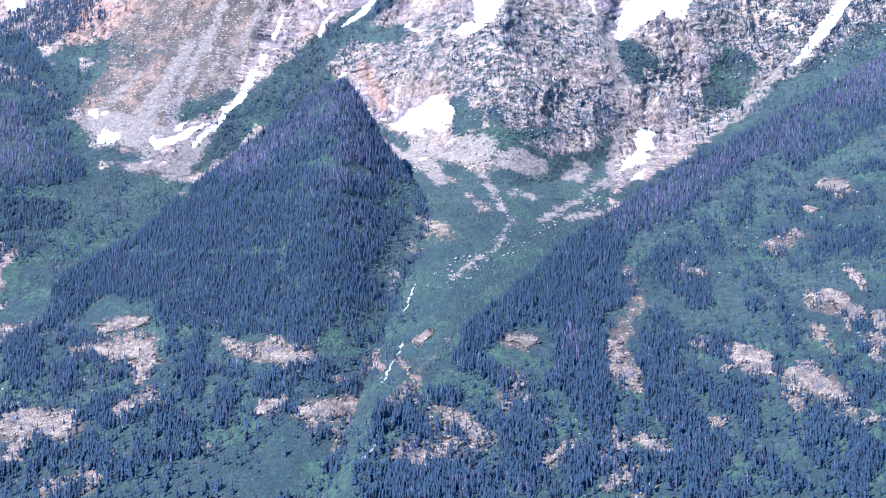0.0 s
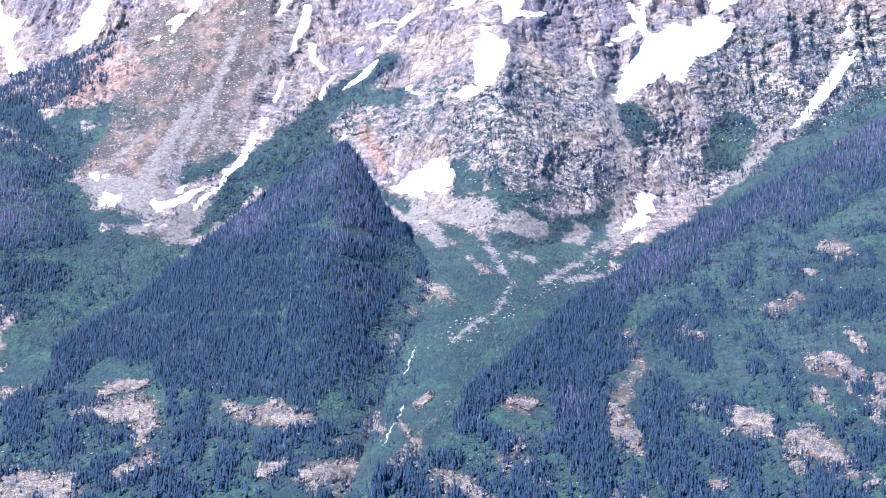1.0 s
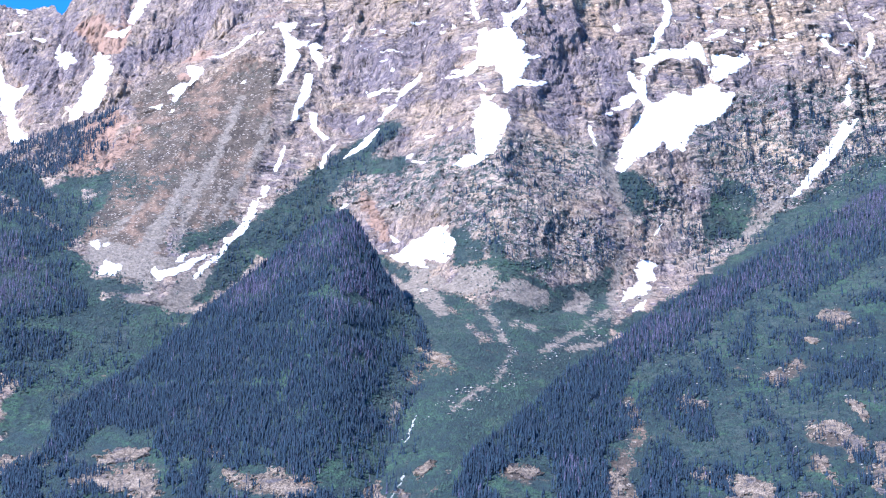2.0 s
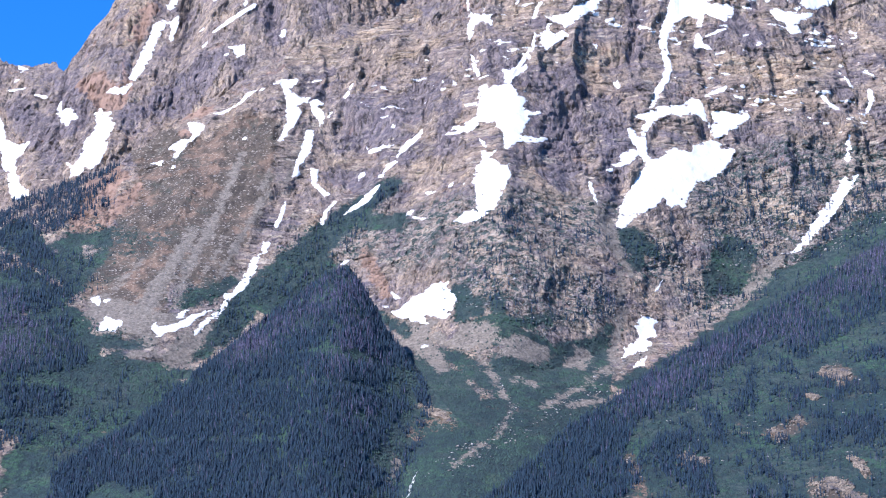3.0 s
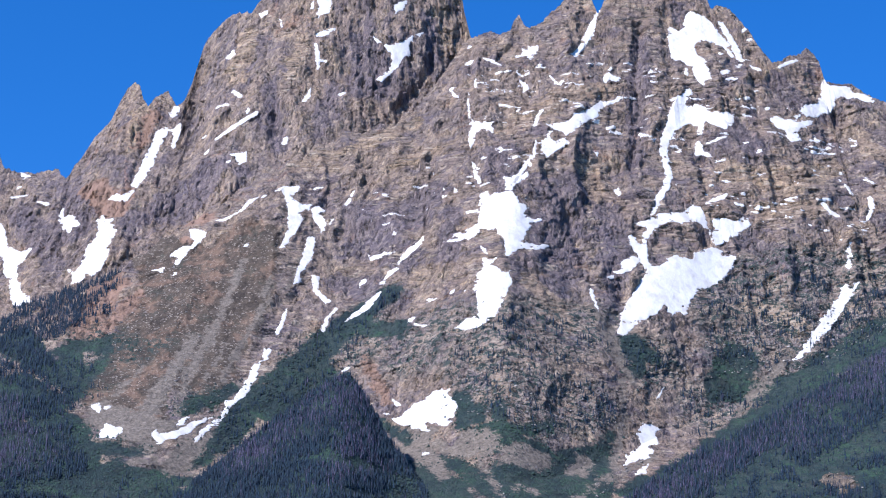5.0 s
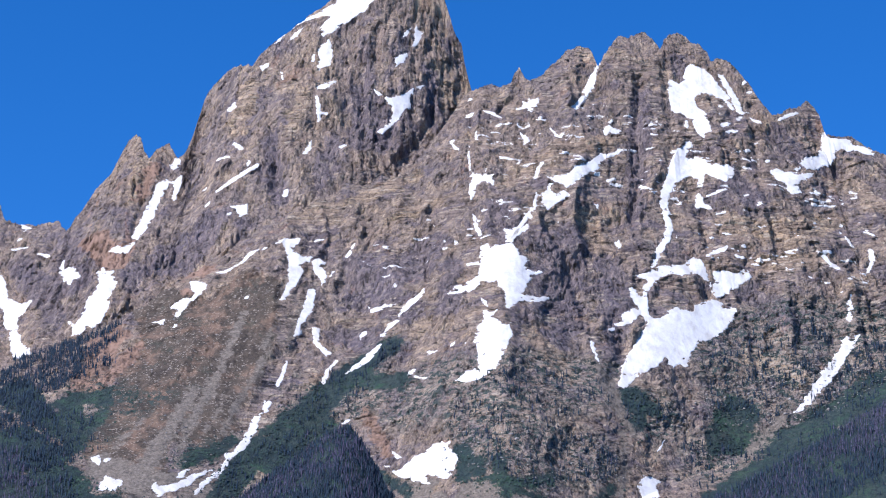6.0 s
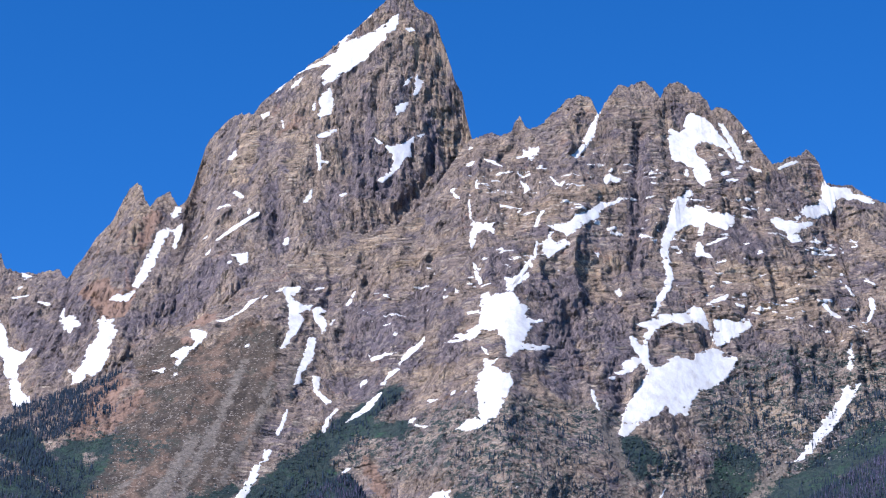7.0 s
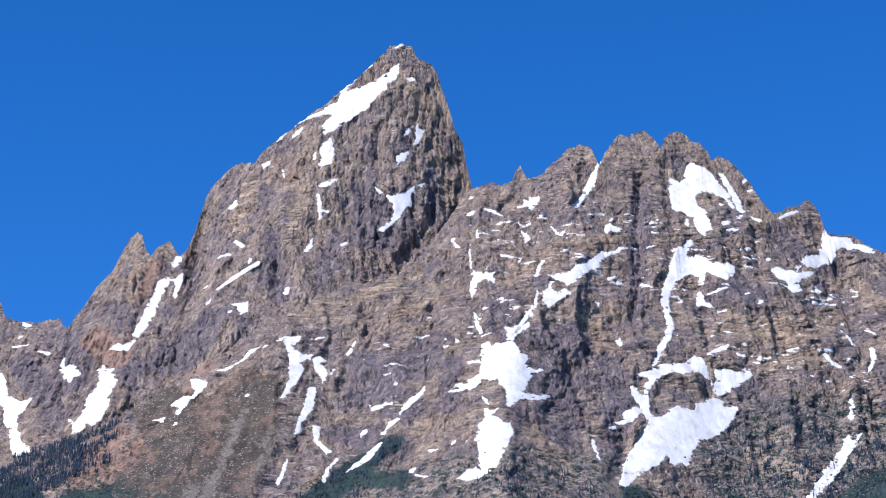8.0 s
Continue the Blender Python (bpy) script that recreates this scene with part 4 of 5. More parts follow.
def rock_relief(x, z, seed, dip, fluted):
    """Metres by which a cliff stands out: broad buttresses, and the finer ribs, slabs, ledges and blocks."""
    w = 26 * fractal(x / 90, z / 90, 4, 0.55, seed + 40)
    v = 22 * fractal(x / 70, z / 60, 4, 0.55, seed + 41)
    broad = 26 * (ridged((x + w) / 170, (z + v) / 330, 3, seed) - 0.35) + 15 * (ridged((x + 1.5 * w) / 66, (z + v) / 170, 3, seed + 9) - 0.35)
    a, c = x + dip * z * 0.4 + 0.35 * w, z - dip * x + 0.5 * v
    fine = 4.0 * (ridged((x + w) / 27, (z + v) / 85, 3, seed + 12) - 0.35)
    much = np.clip(0.75 + 0.9 * fractal(x / 120, z / 90, 2, 0.5, seed + 21), 0.25, 1.3)
    upright = 4.0 * blocks(a / 15, c / 60, seed + 60) + 2.6 * blocks(a / 6.5, c / 26, seed + 80)
    ledgy = 4.0 * blocks(a / 46, c / 11, seed + 70) + 2.2 * blocks(a / 26, c / 6, seed + 75)
    upright = upright * (1 + 0.5 * fluted) + 5.0 * fluted * (ridged((x + 0.5 * w) / 34, (z + v) / 190, 3, seed + 15) - 0.35)
    fine = fine + much * (upright * (0.55 + 0.45 * fluted) + ledgy * (1 - 0.6 * fluted))
    return broad, fine + 0.8 * blocks(a / 7, c / 5, seed + 90) + 0.7 * fractal(x / 5, z / 5, 2, 0.6, seed + 36)


def soft_relief(x, z, seed):
    return 10 * fractal(x / 140, z / 160, 4, 0.5, seed) + 1.5 * fractal(x / 14, z / 14, 3, 0.6, seed + 7)


def build_face(name, face, x0, x1, cols, rows, relief, label, masks, snow=(), rough_crest=0.0, seed=0, mat=GROUND):
    """The grid of one mass with its back slope and the snow that lies on it; returns the object and the grids of x, y, z."""
    xs = np.linspace(x0, x1, cols)
    top = face.top(xs) + rough_crest * (0.6 * (ridged(xs / 22, 0 * xs, 3, 5) - 0.3) + 0.9 * blocks(xs / 7, 0 * xs + 0.5, 9) + 0.5 * blocks(xs / 3.1, 0 * xs + 0.5, 4))
    x = np.repeat(xs[None], rows, 0)
    z = face.foot(xs)[None] + np.linspace(0, 1, rows)[:, None] * (top - face.foot(xs))[None]
    layers = {k: np.clip(strokes_field(x, z, v) / 26 + 0.5, 0, 1) for k, v in masks.items()}
    broad, fine = relief(x, z, layers, top[None] - z)
    beds, calm = [], np.zeros(x.shape)
    for k, strokes in enumerate(snow):
        strokes = [tapered(s) for s in strokes]
        w = window(strokes_field(x, z, strokes), -12)
        f = snow_field(strokes, x[w], z[w], fine[w], seed + k)
        beds.append((strokes, w, fine[w], seed + k))
        calm[w] = np.maximum(calm[w], np.clip(f / 5 + 1, 0, 1))
    broad = broad + (blurred(broad, 14) - broad) * np.clip(1.4 * blurred(calm, 3), 0, 1)
    y = face.depth(x, z) - broad - fine * (1 - 0.92 * calm) + 0.8 * calm
    v = np.stack([x, y, z], -1)
    backs = []
    for drop, away in ((25, 14), (110, 70), (400, 240)):
        backs.append(np.stack([xs, y[-1] + away, np.maximum(top - drop, -5)], -1))
    body = np.concatenate([v, np.stack(backs)])
    ends = []
    for edge, out in ((body[:, 0], -1), (body[:, -1], 1)):
        ends.append([edge * (1, 1, 0.62) + (out * 110, 70, 0), edge * (1, 1, 0) + (out * 300, 200, -5)])
    body = np.concatenate([np.stack([ends[0][1], ends[0][0]], 1), body, np.stack(ends[1], 1)], 1)
    verts = body.reshape(-1, 3)
    full = {k: np.pad(np.concatenate([m, np.repeat(m[-1:], 3, 0)]), ((0, 0), (2, 2)), "edge").ravel() for k, m in layers.items()}
    for k in ("grass", "scree", "rust", "talus", "shrub", "violet", "tan"):
        full.setdefault(k, np.zeros(len(verts)))
    ob = new(name, grid_mesh(name, verts, cols + 4, rows + 3, full, mat, not len(snow)))
    tagged(ob, label, "mountain", kind="structure")
    for strokes, w, proud, k in beds:
        xx, yy, zz, proud = (refined(m, 2) for m in (x[w], y[w], z[w], proud))
        lay_snow(snow_field(strokes, xx, zz, proud, k), xx, yy, zz, 0.5, "white summer snow lying in a rock gully", seed)
    return ob, x, y, z


def blurred(m, r):
    """m with each value replaced by the mean over a square of 2 r + 1 points, taken twice."""
    for axis in (0, 1, 0, 1):
        p = np.pad(m, [(r + 1, r) if k == axis else (0, 0) for k in (0, 1)], "edge")
        c = np.cumsum(p, axis)
        n = m.shape[axis]
        m = (np.take(c, np.arange(2 * r + 1, 2 * r + 1 + n), axis) - np.take(c, np.arange(n), axis)) / (2 * r + 1)
    return m


def snow_field(strokes, x, z, proud, seed):
    """Where a snow patch lies (metres inside its rim): warped strokes, broken and holed where the rock stands proud."""
    wear = np.clip(strokes_field(x, z, strokes).max() / 8, 0.35, 1)
    wide = max([s[2] for t in strokes for s in t if len(s) == 3] or [4.0])
    push = min(1.2 + 0.2 * wide, 3.0)
    wx = push * fractal(x / 20, z / 20, 4, 0.7, seed) + 2.8 * fractal(x / 7, z / 6, 3, 0.7, seed + 60)
    wz = push * fractal(x / 20, z / 20, 4, 0.7, seed + 50) + 2.4 * fractal(x / 7, z / 6, 3, 0.7, seed + 61)
    f = strokes_field(x + wx, z + wz, strokes)
    teeth = 2.4 * ridged((x + 0.5 * z) / 13, z / 11, 4, seed + 9) + 1.8 * fractal(x / 4, z / 3, 3, 0.7, seed + 4)
    holes = np.clip(fractal(x / 18, z / 9, 4, 0.65, seed + 15) - 0.28, 0, 0.5)
    return f + wear * (teeth - 24 * holes - np.clip(0.5 * proud, -1.4, 3.5) - 0.3) + 0.3


def tapered(s):
    """A stroke whose ends run out into points; a closed outline stays as it is."""
    if len(s[0]) == 2:
        return s
    s = [np.array(p, float) for p in s]
    if len(s) == 1:
        s = [s[0] - (0.4 * s[0][2], 0.3 * s[0][2], 0), s[0] + (0.4 * s[0][2], 0.3 * s[0][2], 0)]
    ends = []
    for a, b in ((s[0], s[1]), (s[-1], s[-2])):
        way = a - b
        way[2] = 0
        way /= max(np.linalg.norm(way), 1e-6)
        e = a + way * a[2] * 1.3
        e[2] = 0.2
        ends.append(e)
    slim = [p * (1, 1, 0.92) for p in s]
    return [ends[0], *slim, ends[1]]


def pieces_of(mask):
    """The connected pieces of a mask of grid cells, each as an array of (row, column)."""
    left = set(zip(*np.nonzero(mask)))
    while left:
        todo, piece = [left.pop()], []
        while todo:
            r, c = todo.pop()
            piece.append((r, c))
            for k in ((r + 1, c), (r - 1, c), (r, c + 1), (r, c - 1)):
                if k in left:
                    left.remove(k)
                    todo.append(k)
        yield np.array(piece)


def sheet(name, v, f, cells, mat):
    """A mesh of the given cells of a grid of points v."""
    w = f.shape[1]
    a = cells[:, 0] * w + cells[:, 1]
    q = np.stack([a, a + 1, a + w + 1, a + w], 1)
    used, inv = np.unique(q, return_inverse=True)
    me = bpy.data.meshes.new(name)
    fill(me, v.reshape(-1, 3)[used], inv.reshape(-1, 4), 4)
    me.materials.append(mat)
    return me


def window(f, edge):
    rows, cols = np.nonzero(f > edge)
    return slice(max(rows.min() - 2, 0), rows.max() + 3), slice(max(cols.min() - 2, 0), cols.max() + 3)


def cells_of(f, edge):
    up = f > edge
    return up[:-1, :-1] | up[1:, :-1] | up[:-1, 1:] | up[1:, 1:]


def lay_snow(f, x, y, z, thick, label, seed):
    """Each snow patch is a body of its own, lying on the rock and thinning out at its ragged rim."""
    lift = np.clip(f * 0.8, -1.6, thick) + 0.12 * fractal(x / 12, z / 12, 2, 0.5, seed)
    v = np.stack([x, y - lift, z + 0.3 * lift], -1)
    for piece in pieces_of(cells_of(f, -0.4)):
        if len(piece) > 14:
            tagged(new("snow_patch", sheet("snow_patch", v, f, piece, SNOW)), label, "snow patch", "summer snow patches")


def creek(strokes, x, y, z, seed):
    """A thin white mountain stream in its bed."""
    f = strokes_field(x, z, strokes)
    w = window(f, -10)
    xx, yy, zz = refined(x[w], 4), refined(y[w], 4), refined(z[w], 4)
    f = strokes_field(xx + 5 * fractal(xx / 12, zz / 12, 3, 0.6, seed), zz, strokes) + 1.1 * fractal(xx / 5, zz / 5, 3, 0.6, seed) - 0.5
    v = np.stack([xx, yy - np.clip(f, -0.5, 0.4) - 0.5, zz], -1)
    cells = np.argwhere(cells_of(f, 0.0))
    tagged(new("creek", sheet("creek", v, f, cells, FOAM)), "white tumbling creek in a green gully", "creek", kind="structure")


def snow_scraps(name, label, x, y, z, places, seed):
    """Small remnants of snow on ledges, too many and too small to tell apart."""
    near = np.clip(strokes_field(x, z, places) / 60 + 0.6, 0, 1)
    f = 26 * (fractal(x / 24 + z / 70, z / 10, 4, 0.6, seed) - 0.44 + 0.3 * (near - 1)) - 60 * (near < 0.05)
    lift = np.clip(f * 0.5, -2.0, 1.0)
    v = np.stack([x, y - lift, z + 0.3 * lift], -1)
    tagged(new(name, sheet(name, v, f, np.argwhere(cells_of(f, -0.3)), SNOW)), label, "snow", kind="stuff")


def refined(m, k):
    """A grid with k times as many points each way, in between by straight lines."""
    h, w = m.shape
    r, c = np.linspace(0, h - 1, (h - 1) * k + 1), np.linspace(0, w - 1, (w - 1) * k + 1)
    i, j = np.minimum(r.astype(int), h - 2), np.minimum(c.astype(int), w - 2)
    u, v = (r - i)[:, None], (c - j)[None]
    a = m[i][:, j] * (1 - v) + m[i][:, j + 1] * v
    d = m[i + 1][:, j] * (1 - v) + m[i + 1][:, j + 1] * v
    return a * (1 - u) + d * u


def outcrop(strokes, x, y, z, label, seed):
    """A bare rock outcrop that stands out of the slope, jointed, fractured and uneven."""
    f = strokes_field(x, z, strokes)
    w = window(f, -14)
    xx, yy, zz = refined(x[w], 2), refined(y[w], 2), refined(z[w], 2)
    f = strokes_field(xx, zz, strokes) + 19.0 * fractal(xx / 24, zz / 12, 6, 0.78, seed) + 2.0
    dip = zz + 0.25 * xx
    crag = 2.4 * blocks(xx / 11, dip / 5, seed + 3) + 1.3 * blocks(xx / 4.5, dip / 2.4, seed + 6) + 1.6 * ridged(xx / 20, zz / 12, 3, seed + 8)
    body = np.clip(f * 0.5, -2.0, 1.4) + np.clip(f / 3, 0, 1) * (0.6 * crag + 0.8)
    v = np.stack([xx, yy - body, zz + 0.2 * body], -1)
    for piece in pieces_of(cells_of(f, -0.8)):
        if len(piece) > 12:
            me = sheet("rock_outcrop", v, f, piece, OUTCROP)
            me.polygons.foreach_set("use_smooth", np.zeros(len(me.polygons), bool))
            tagged(new("rock_outcrop", me), label, "rock outcrop", "rock outcrops on the lower slopes")


def boulders(name, label, x, y, z, count, places, seed, low, high, spread=14):
    """Loose pale boulders strewn over a slope, in one mesh."""
    s = scatter(x, y, z, count, seed, lambda px, pz: np.clip(strokes_field(px, pz, places, spread, 40, seed) / (1.4 * spread) + 0.5, 0, 1))
    g = np.random.RandomState(seed)
    tri = np.array([(0, 2, 4), (2, 1, 4), (1, 3, 4), (3, 0, 4), (2, 0, 5), (1, 2, 5), (3, 1, 5), (0, 3, 5)])
    unit = np.array([(1, 0, 0), (-1, 0, 0), (0, 1, 0), (0, -1, 0), (0, 0, 1), (0, 0, -0.7)])
    size = low + (high - low) * g.rand(len(s)) ** 3
    v = s[:, None, :] + unit[None] * size[:, None, None] * g.uniform(0.5, 1.2, (len(s), 6, 3)) * (1.3, 1.0, 0.75) + g.uniform(-0.2, 0.2, (len(s), 6, 3)) * size[:, None, None]
    me = bpy.data.meshes.new(name)
    fill(me, v.reshape(-1, 3), (tri[None] + 6 * np.arange(len(s))[:, None, None]).reshape(-1, 3), 3, smooth=False)
    me.materials.append(STONE)
    tagged(new(name, me), label, "boulders", kind="stuff")


def cliff(seed, dip, clefts, fluted, bold=1.0):
    def f(x, z, m, below):
        soft = blurred(np.clip(0 * x + sum(m[k] for k in ("grass", "talus") if k in m) + 0.55 * m.get("scree", 0), 0, 1), 7)
        broad, fine = rock_relief(x, z, seed, dip, fluted)
        broad = bold * broad * np.interp(z, (600, 950), (0.2, 1.0)) - 20 * bold * np.clip(strokes_field(x, z, clefts, 7.0, 22.0, seed) / 20, 0, 1)
        return soft_relief(x, z, seed) * soft + broad * (1 - soft) * np.clip(below / 60, 0, 1), fine * (1 - 0.85 * soft) * np.clip(0.25 + below / 50, 0, 1)
    return f


def hill(seed):
    return lambda x, z, m, below: (soft_relief(x, z, seed), 0 * x)


back_ob, *back = build_face("peak_rear", BACK, -975, 230, 560, 350, cliff(11, 0.1, CLEFTS_BACK, 1.0, 0.6), "grey granite peak with a steep pointed summit", {k: v for k, v in MASKS["back"].items()}, SNOW_BEDS["back"], 5.0, 100, STEEP)
main_ob, *main = build_face("mountain_face", MAIN, -809, 945, 870, 600, cliff(23, 0.28, CLEFTS_MAIN, 0.25), "grey-brown granite mountain face with jagged crest", {k: v for k, v in MASKS["main"].items()}, SNOW_BEDS["main"], 6.0, 200)
west_ob, *west = build_face("foothill_west", WEST, -622, 84, 300, 210, hill(31), "forested lower mountain spur with meadows", {k: v for k, v in MASKS["west"].items()})
east_ob, *east = build_face("foothill_east", EAST, -102, 825, 340, 250, hill(37), "forested lower mountain slope with meadows", {k: v for k, v in MASKS["east"].items()})

# ---- valley floor ----
bm = bmesh.new()
bmesh.ops.create_grid(bm, x_segments=40, y_segments=40, size=12000)
me = bpy.data.meshes.new("ground")
bm.to_mesh(me)
bm.free()
valley, vt, vb = material("valley_meadow", 0.95)
vt.links.new(ramp(vt, noise_at(vt, 0.02, 8, 0.7), (0.3, (0.05, 0.075, 0.03)), (0.7, (0.13, 0.13, 0.06))), vb.inputs["Base Color"])
me.materials.append(valley)
tagged(new("ground", me), "flat grassy valley floor", "ground", kind="structure")


# ---- forest ----
def conifer(rng, tiers=4, sides=6):
    """A conifer one unit high: a trunk and drooping, uneven tiers of boughs. Returns points and triangles."""
    p = [(0.016 * math.cos(a * 2.09), 0.016 * math.sin(a * 2.09), -0.08) for a in range(3)] + [(0, 0, 0.8)]
    f = [(a, (a + 1) % 3, 3) for a in range(3)]
    slim = rng.uniform(0.8, 1.2)
    for k in range(tiers):
        low = 0.05 + 0.76 * k / tiers + rng.uniform(-0.03, 0.03)
        high = low + 0.4 - 0.08 * k / tiers if k < tiers - 1 else 1.0
        wide = slim * (0.125 * (1 - k / tiers) ** 0.9 + 0.012)
        n, turn = len(p), rng.random() * 6.28
        for a in range(sides):
            r = wide * (1.25 if (a + k) % 2 else 0.6) * rng.uniform(0.7, 1.3)
            th = turn + 6.283 * (a + rng.uniform(-0.25, 0.25)) / sides
            p.append((r * math.cos(th), r * math.sin(th), low - 0.35 * r + rng.uniform(-0.04, 0.04)))
        p.append((rng.uniform(-0.012, 0.012), rng.uniform(-0.012, 0.012), high))
        for a in range(sides):
            f.append((n + a, n + (a + 1) % sides, n + sides))
    return np.array(p), np.array(f)


def forest(name, label, spots, seed):
    """Many conifers in one mesh. spots: rows of x, y, z, height, deadness."""
    rng = random.Random(seed)
    kinds = [conifer(rng, 3, 4) for _ in range(8)]
    pick = np.array([rng.randrange(8) for _ in spots])
    verts, faces, dead, at = [], [], [], 0
    for k, (p, f) in enumerate(kinds):
        s = spots[pick == k]
        if not len(s):
            continue
        g = np.random.RandomState(seed + k)
        th = g.rand(len(s)) * 6.28
        fat = s[:, 3] * g.uniform(0.8, 1.25, len(s)) * np.interp(s[:, 2], (80, 330), (1.5, 1.0)) * (1 - 0.6 * s[:, 4])
        c, n = np.cos(th), np.sin(th)
        px = s[:, 0:1] + fat[:, None] * (p[None, :, 0] * c[:, None] - p[None, :, 1] * n[:, None])
        py = s[:, 1:2] + fat[:, None] * (p[None, :, 0] * n[:, None] + p[None, :, 1] * c[:, None])
        pz = s[:, 2:3] + s[:, 3:4] * p[None, :, 2]
        verts.append(np.stack([px, py, pz], -1).reshape(-1, 3))
        faces.append((f[None] + (np.arange(len(s)) * len(p))[:, None, None]).reshape(-1, 3) + at)
        dead.append(np.repeat(s[:, 4], len(p)))
        at += len(s) * len(p)
    me = bpy.data.meshes.new(name)
    fill(me, np.concatenate(verts), np.concatenate(faces), 3, smooth=False)
    a = me.attributes.new("dead", "FLOAT", "POINT")
    a.data.foreach_set("value", np.concatenate(dead).astype(np.float32))
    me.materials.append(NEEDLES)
    return tagged(new(name, me), label, "forest", kind="stuff")


def scatter(x, y, z, count, seed, density):
    """Spots on a grid face: picked at random, kept by density(x, z) in 0..1."""
    g = np.random.RandomState(seed)
    rows, cols = x.shape
    r, c = g.rand(count) * (rows - 1.001), g.rand(count) * (cols - 1.001)
    i, j, u, v = r.astype(int), c.astype(int), r % 1, c % 1
    mix = lambda m: (m[i, j] * (1 - u) + m[i + 1, j] * u) * (1 - v) + (m[i, j + 1] * (1 - u) + m[i + 1, j + 1] * u) * v
    px, py, pz = mix(x), mix(y), mix(z)
    keep = g.rand(count) < density(px, pz)
    return np.stack([px, py, pz], 1)[keep]


def shrubs(name, label, x, y, z, count, places, seed, low, high, bare=()):
    """Low rounded bushes over a slope, in one mesh."""
    def density(px, pz):
        d = np.clip(strokes_field(px, pz, places, 22, 40, seed) / 26 + 0.5, 0, 1) * np.clip(0.55 + 2.2 * fractal(px / 30, pz / 22, 4, 0.65, seed), 0.06, 1)
        return d * (1 - 0.85 * np.clip(strokes_field(px, pz, bare, 4, 20, seed) / 6 + 0.6, 0, 1))
    s = scatter(x, y, z, count, seed, density)
    g = np.random.RandomState(seed)
    tri = np.array([(k, (k + 1) % 5, 5) for k in range(5)])
    th = np.arange(5) * 1.2566
    unit = np.column_stack([np.append(np.cos(th), 0), np.append(np.sin(th), 0), np.append(0 * th - 0.4, 1)])
    size = low + (high - low) * g.rand(len(s)) ** 2
    v = s[:, None, :] + unit[None] * size[:, None, None] * g.uniform(0.6, 1.3, (len(s), 6, 3)) * (1.0, 1.0, 0.9)
    me = bpy.data.meshes.new(name)
    fill(me, v.reshape(-1, 3), (tri[None] + 6 * np.arange(len(s))[:, None, None]).reshape(-1, 3), 3, smooth=False)
    me.materials.append(SHRUB)
    tagged(new(name, me), label, "shrubs", kind="stuff")


STOCK = []


def plant(spot, seed):
    """One conifer as a thing of its own: a trunk and a crown of drooping boughs."""
    rng = random.Random(seed)
    if not STOCK:
        for k in range(6):
            p, f = conifer(rng, 7, 8)
            pair = []
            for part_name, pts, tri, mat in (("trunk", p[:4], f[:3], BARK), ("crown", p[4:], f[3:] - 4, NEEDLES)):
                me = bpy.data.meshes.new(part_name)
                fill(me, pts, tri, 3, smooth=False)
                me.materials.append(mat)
                pair.append((part_name, me))
            STOCK.append(pair)
    x, y, z, tall, _ = spot
    tree = new("conifer_tree")
    wide = tall * rng.uniform(1.2, 1.8)
    tree.matrix_basis = Matrix.LocRotScale((x, y, z), Euler((0, 0, rng.random() * 6.28)), (wide, wide, tall))
    tagged(tree, "dark green conifer tree on a lower mountain slope", "tree", "conifers on the lower slopes")
    for part_name, me in STOCK[rng.randrange(6)]:
        new(part_name, me).parent = tree


def grow(name, label, grid, count, seed, woods, low, high, single=None):
    """Trees on a face. woods: {'dense': strokes, 'open': strokes, 'dead': strokes}."""
    def density(x, z):
        d = np.clip(strokes_field(x, z, woods["dense"], 16, 40, seed) / 14 + 0.5, 0, 1)
        d = d * np.clip(0.95 + 1.1 * fractal(x / 30, z / 24, 3, 0.6, seed + 8), 0.25, 1)
        o = np.clip(strokes_field(x, z, woods.get("open", []), 14, 40, seed + 1) / 8 + 0.5, 0, 1)
        o = o * np.clip(fractal(x / 34, z / 20, 3, 0.6, seed + 9) * 3.2 - 0.5, 0.06, 0.85)
        thin = np.clip(strokes_field(x, z, woods.get("sparse", []), 14, 40, seed + 3) / 8 + 0.5, 0, 1)
        o = np.maximum(o, 0.3 * thin * np.clip(0.5 + 2 * fractal(x / 26, z / 22, 3, 0.6, seed + 10), 0.05, 1))
        clear = np.clip(strokes_field(x, z, woods.get("bare", []), 8, 20, seed + 4) / 8 + 0.5, 0, 1)
        return np.maximum(d, o) * (1 - 0.93 * clear)
    s = scatter(*grid, count, seed, density)
    g = np.random.RandomState(seed + 5)
    tall = (low + (high - low) * g.rand(len(s)) ** 1.3) * np.interp(s[:, 2], (80, 330), (1.3, 0.95))
    chance = np.clip(strokes_field(s[:, 0], s[:, 2], woods.get("dead", []), 20, 50, seed + 2) / 75 + 0.22 + 0.3 * fractal(s[:, 0] / 40, s[:, 2] / 40, 3, 0.6, seed + 6), 0.04, 0.85)
    dead = (g.rand(len(s)) < chance) * g.uniform(0.6, 1.0, len(s))
    spots = np.column_stack([s, tall, dead])
    if single:
        x0, x1, z1 = single
        near = np.nonzero((s[:, 0] > x0) & (s[:, 0] < x1) & (s[:, 2] < z1) & (dead == 0))[0][:150]
        for k in near:
            plant(spots[k], seed + int(k))
        spots = np.delete(spots, near, 0)
    return forest(name, label, spots, seed)


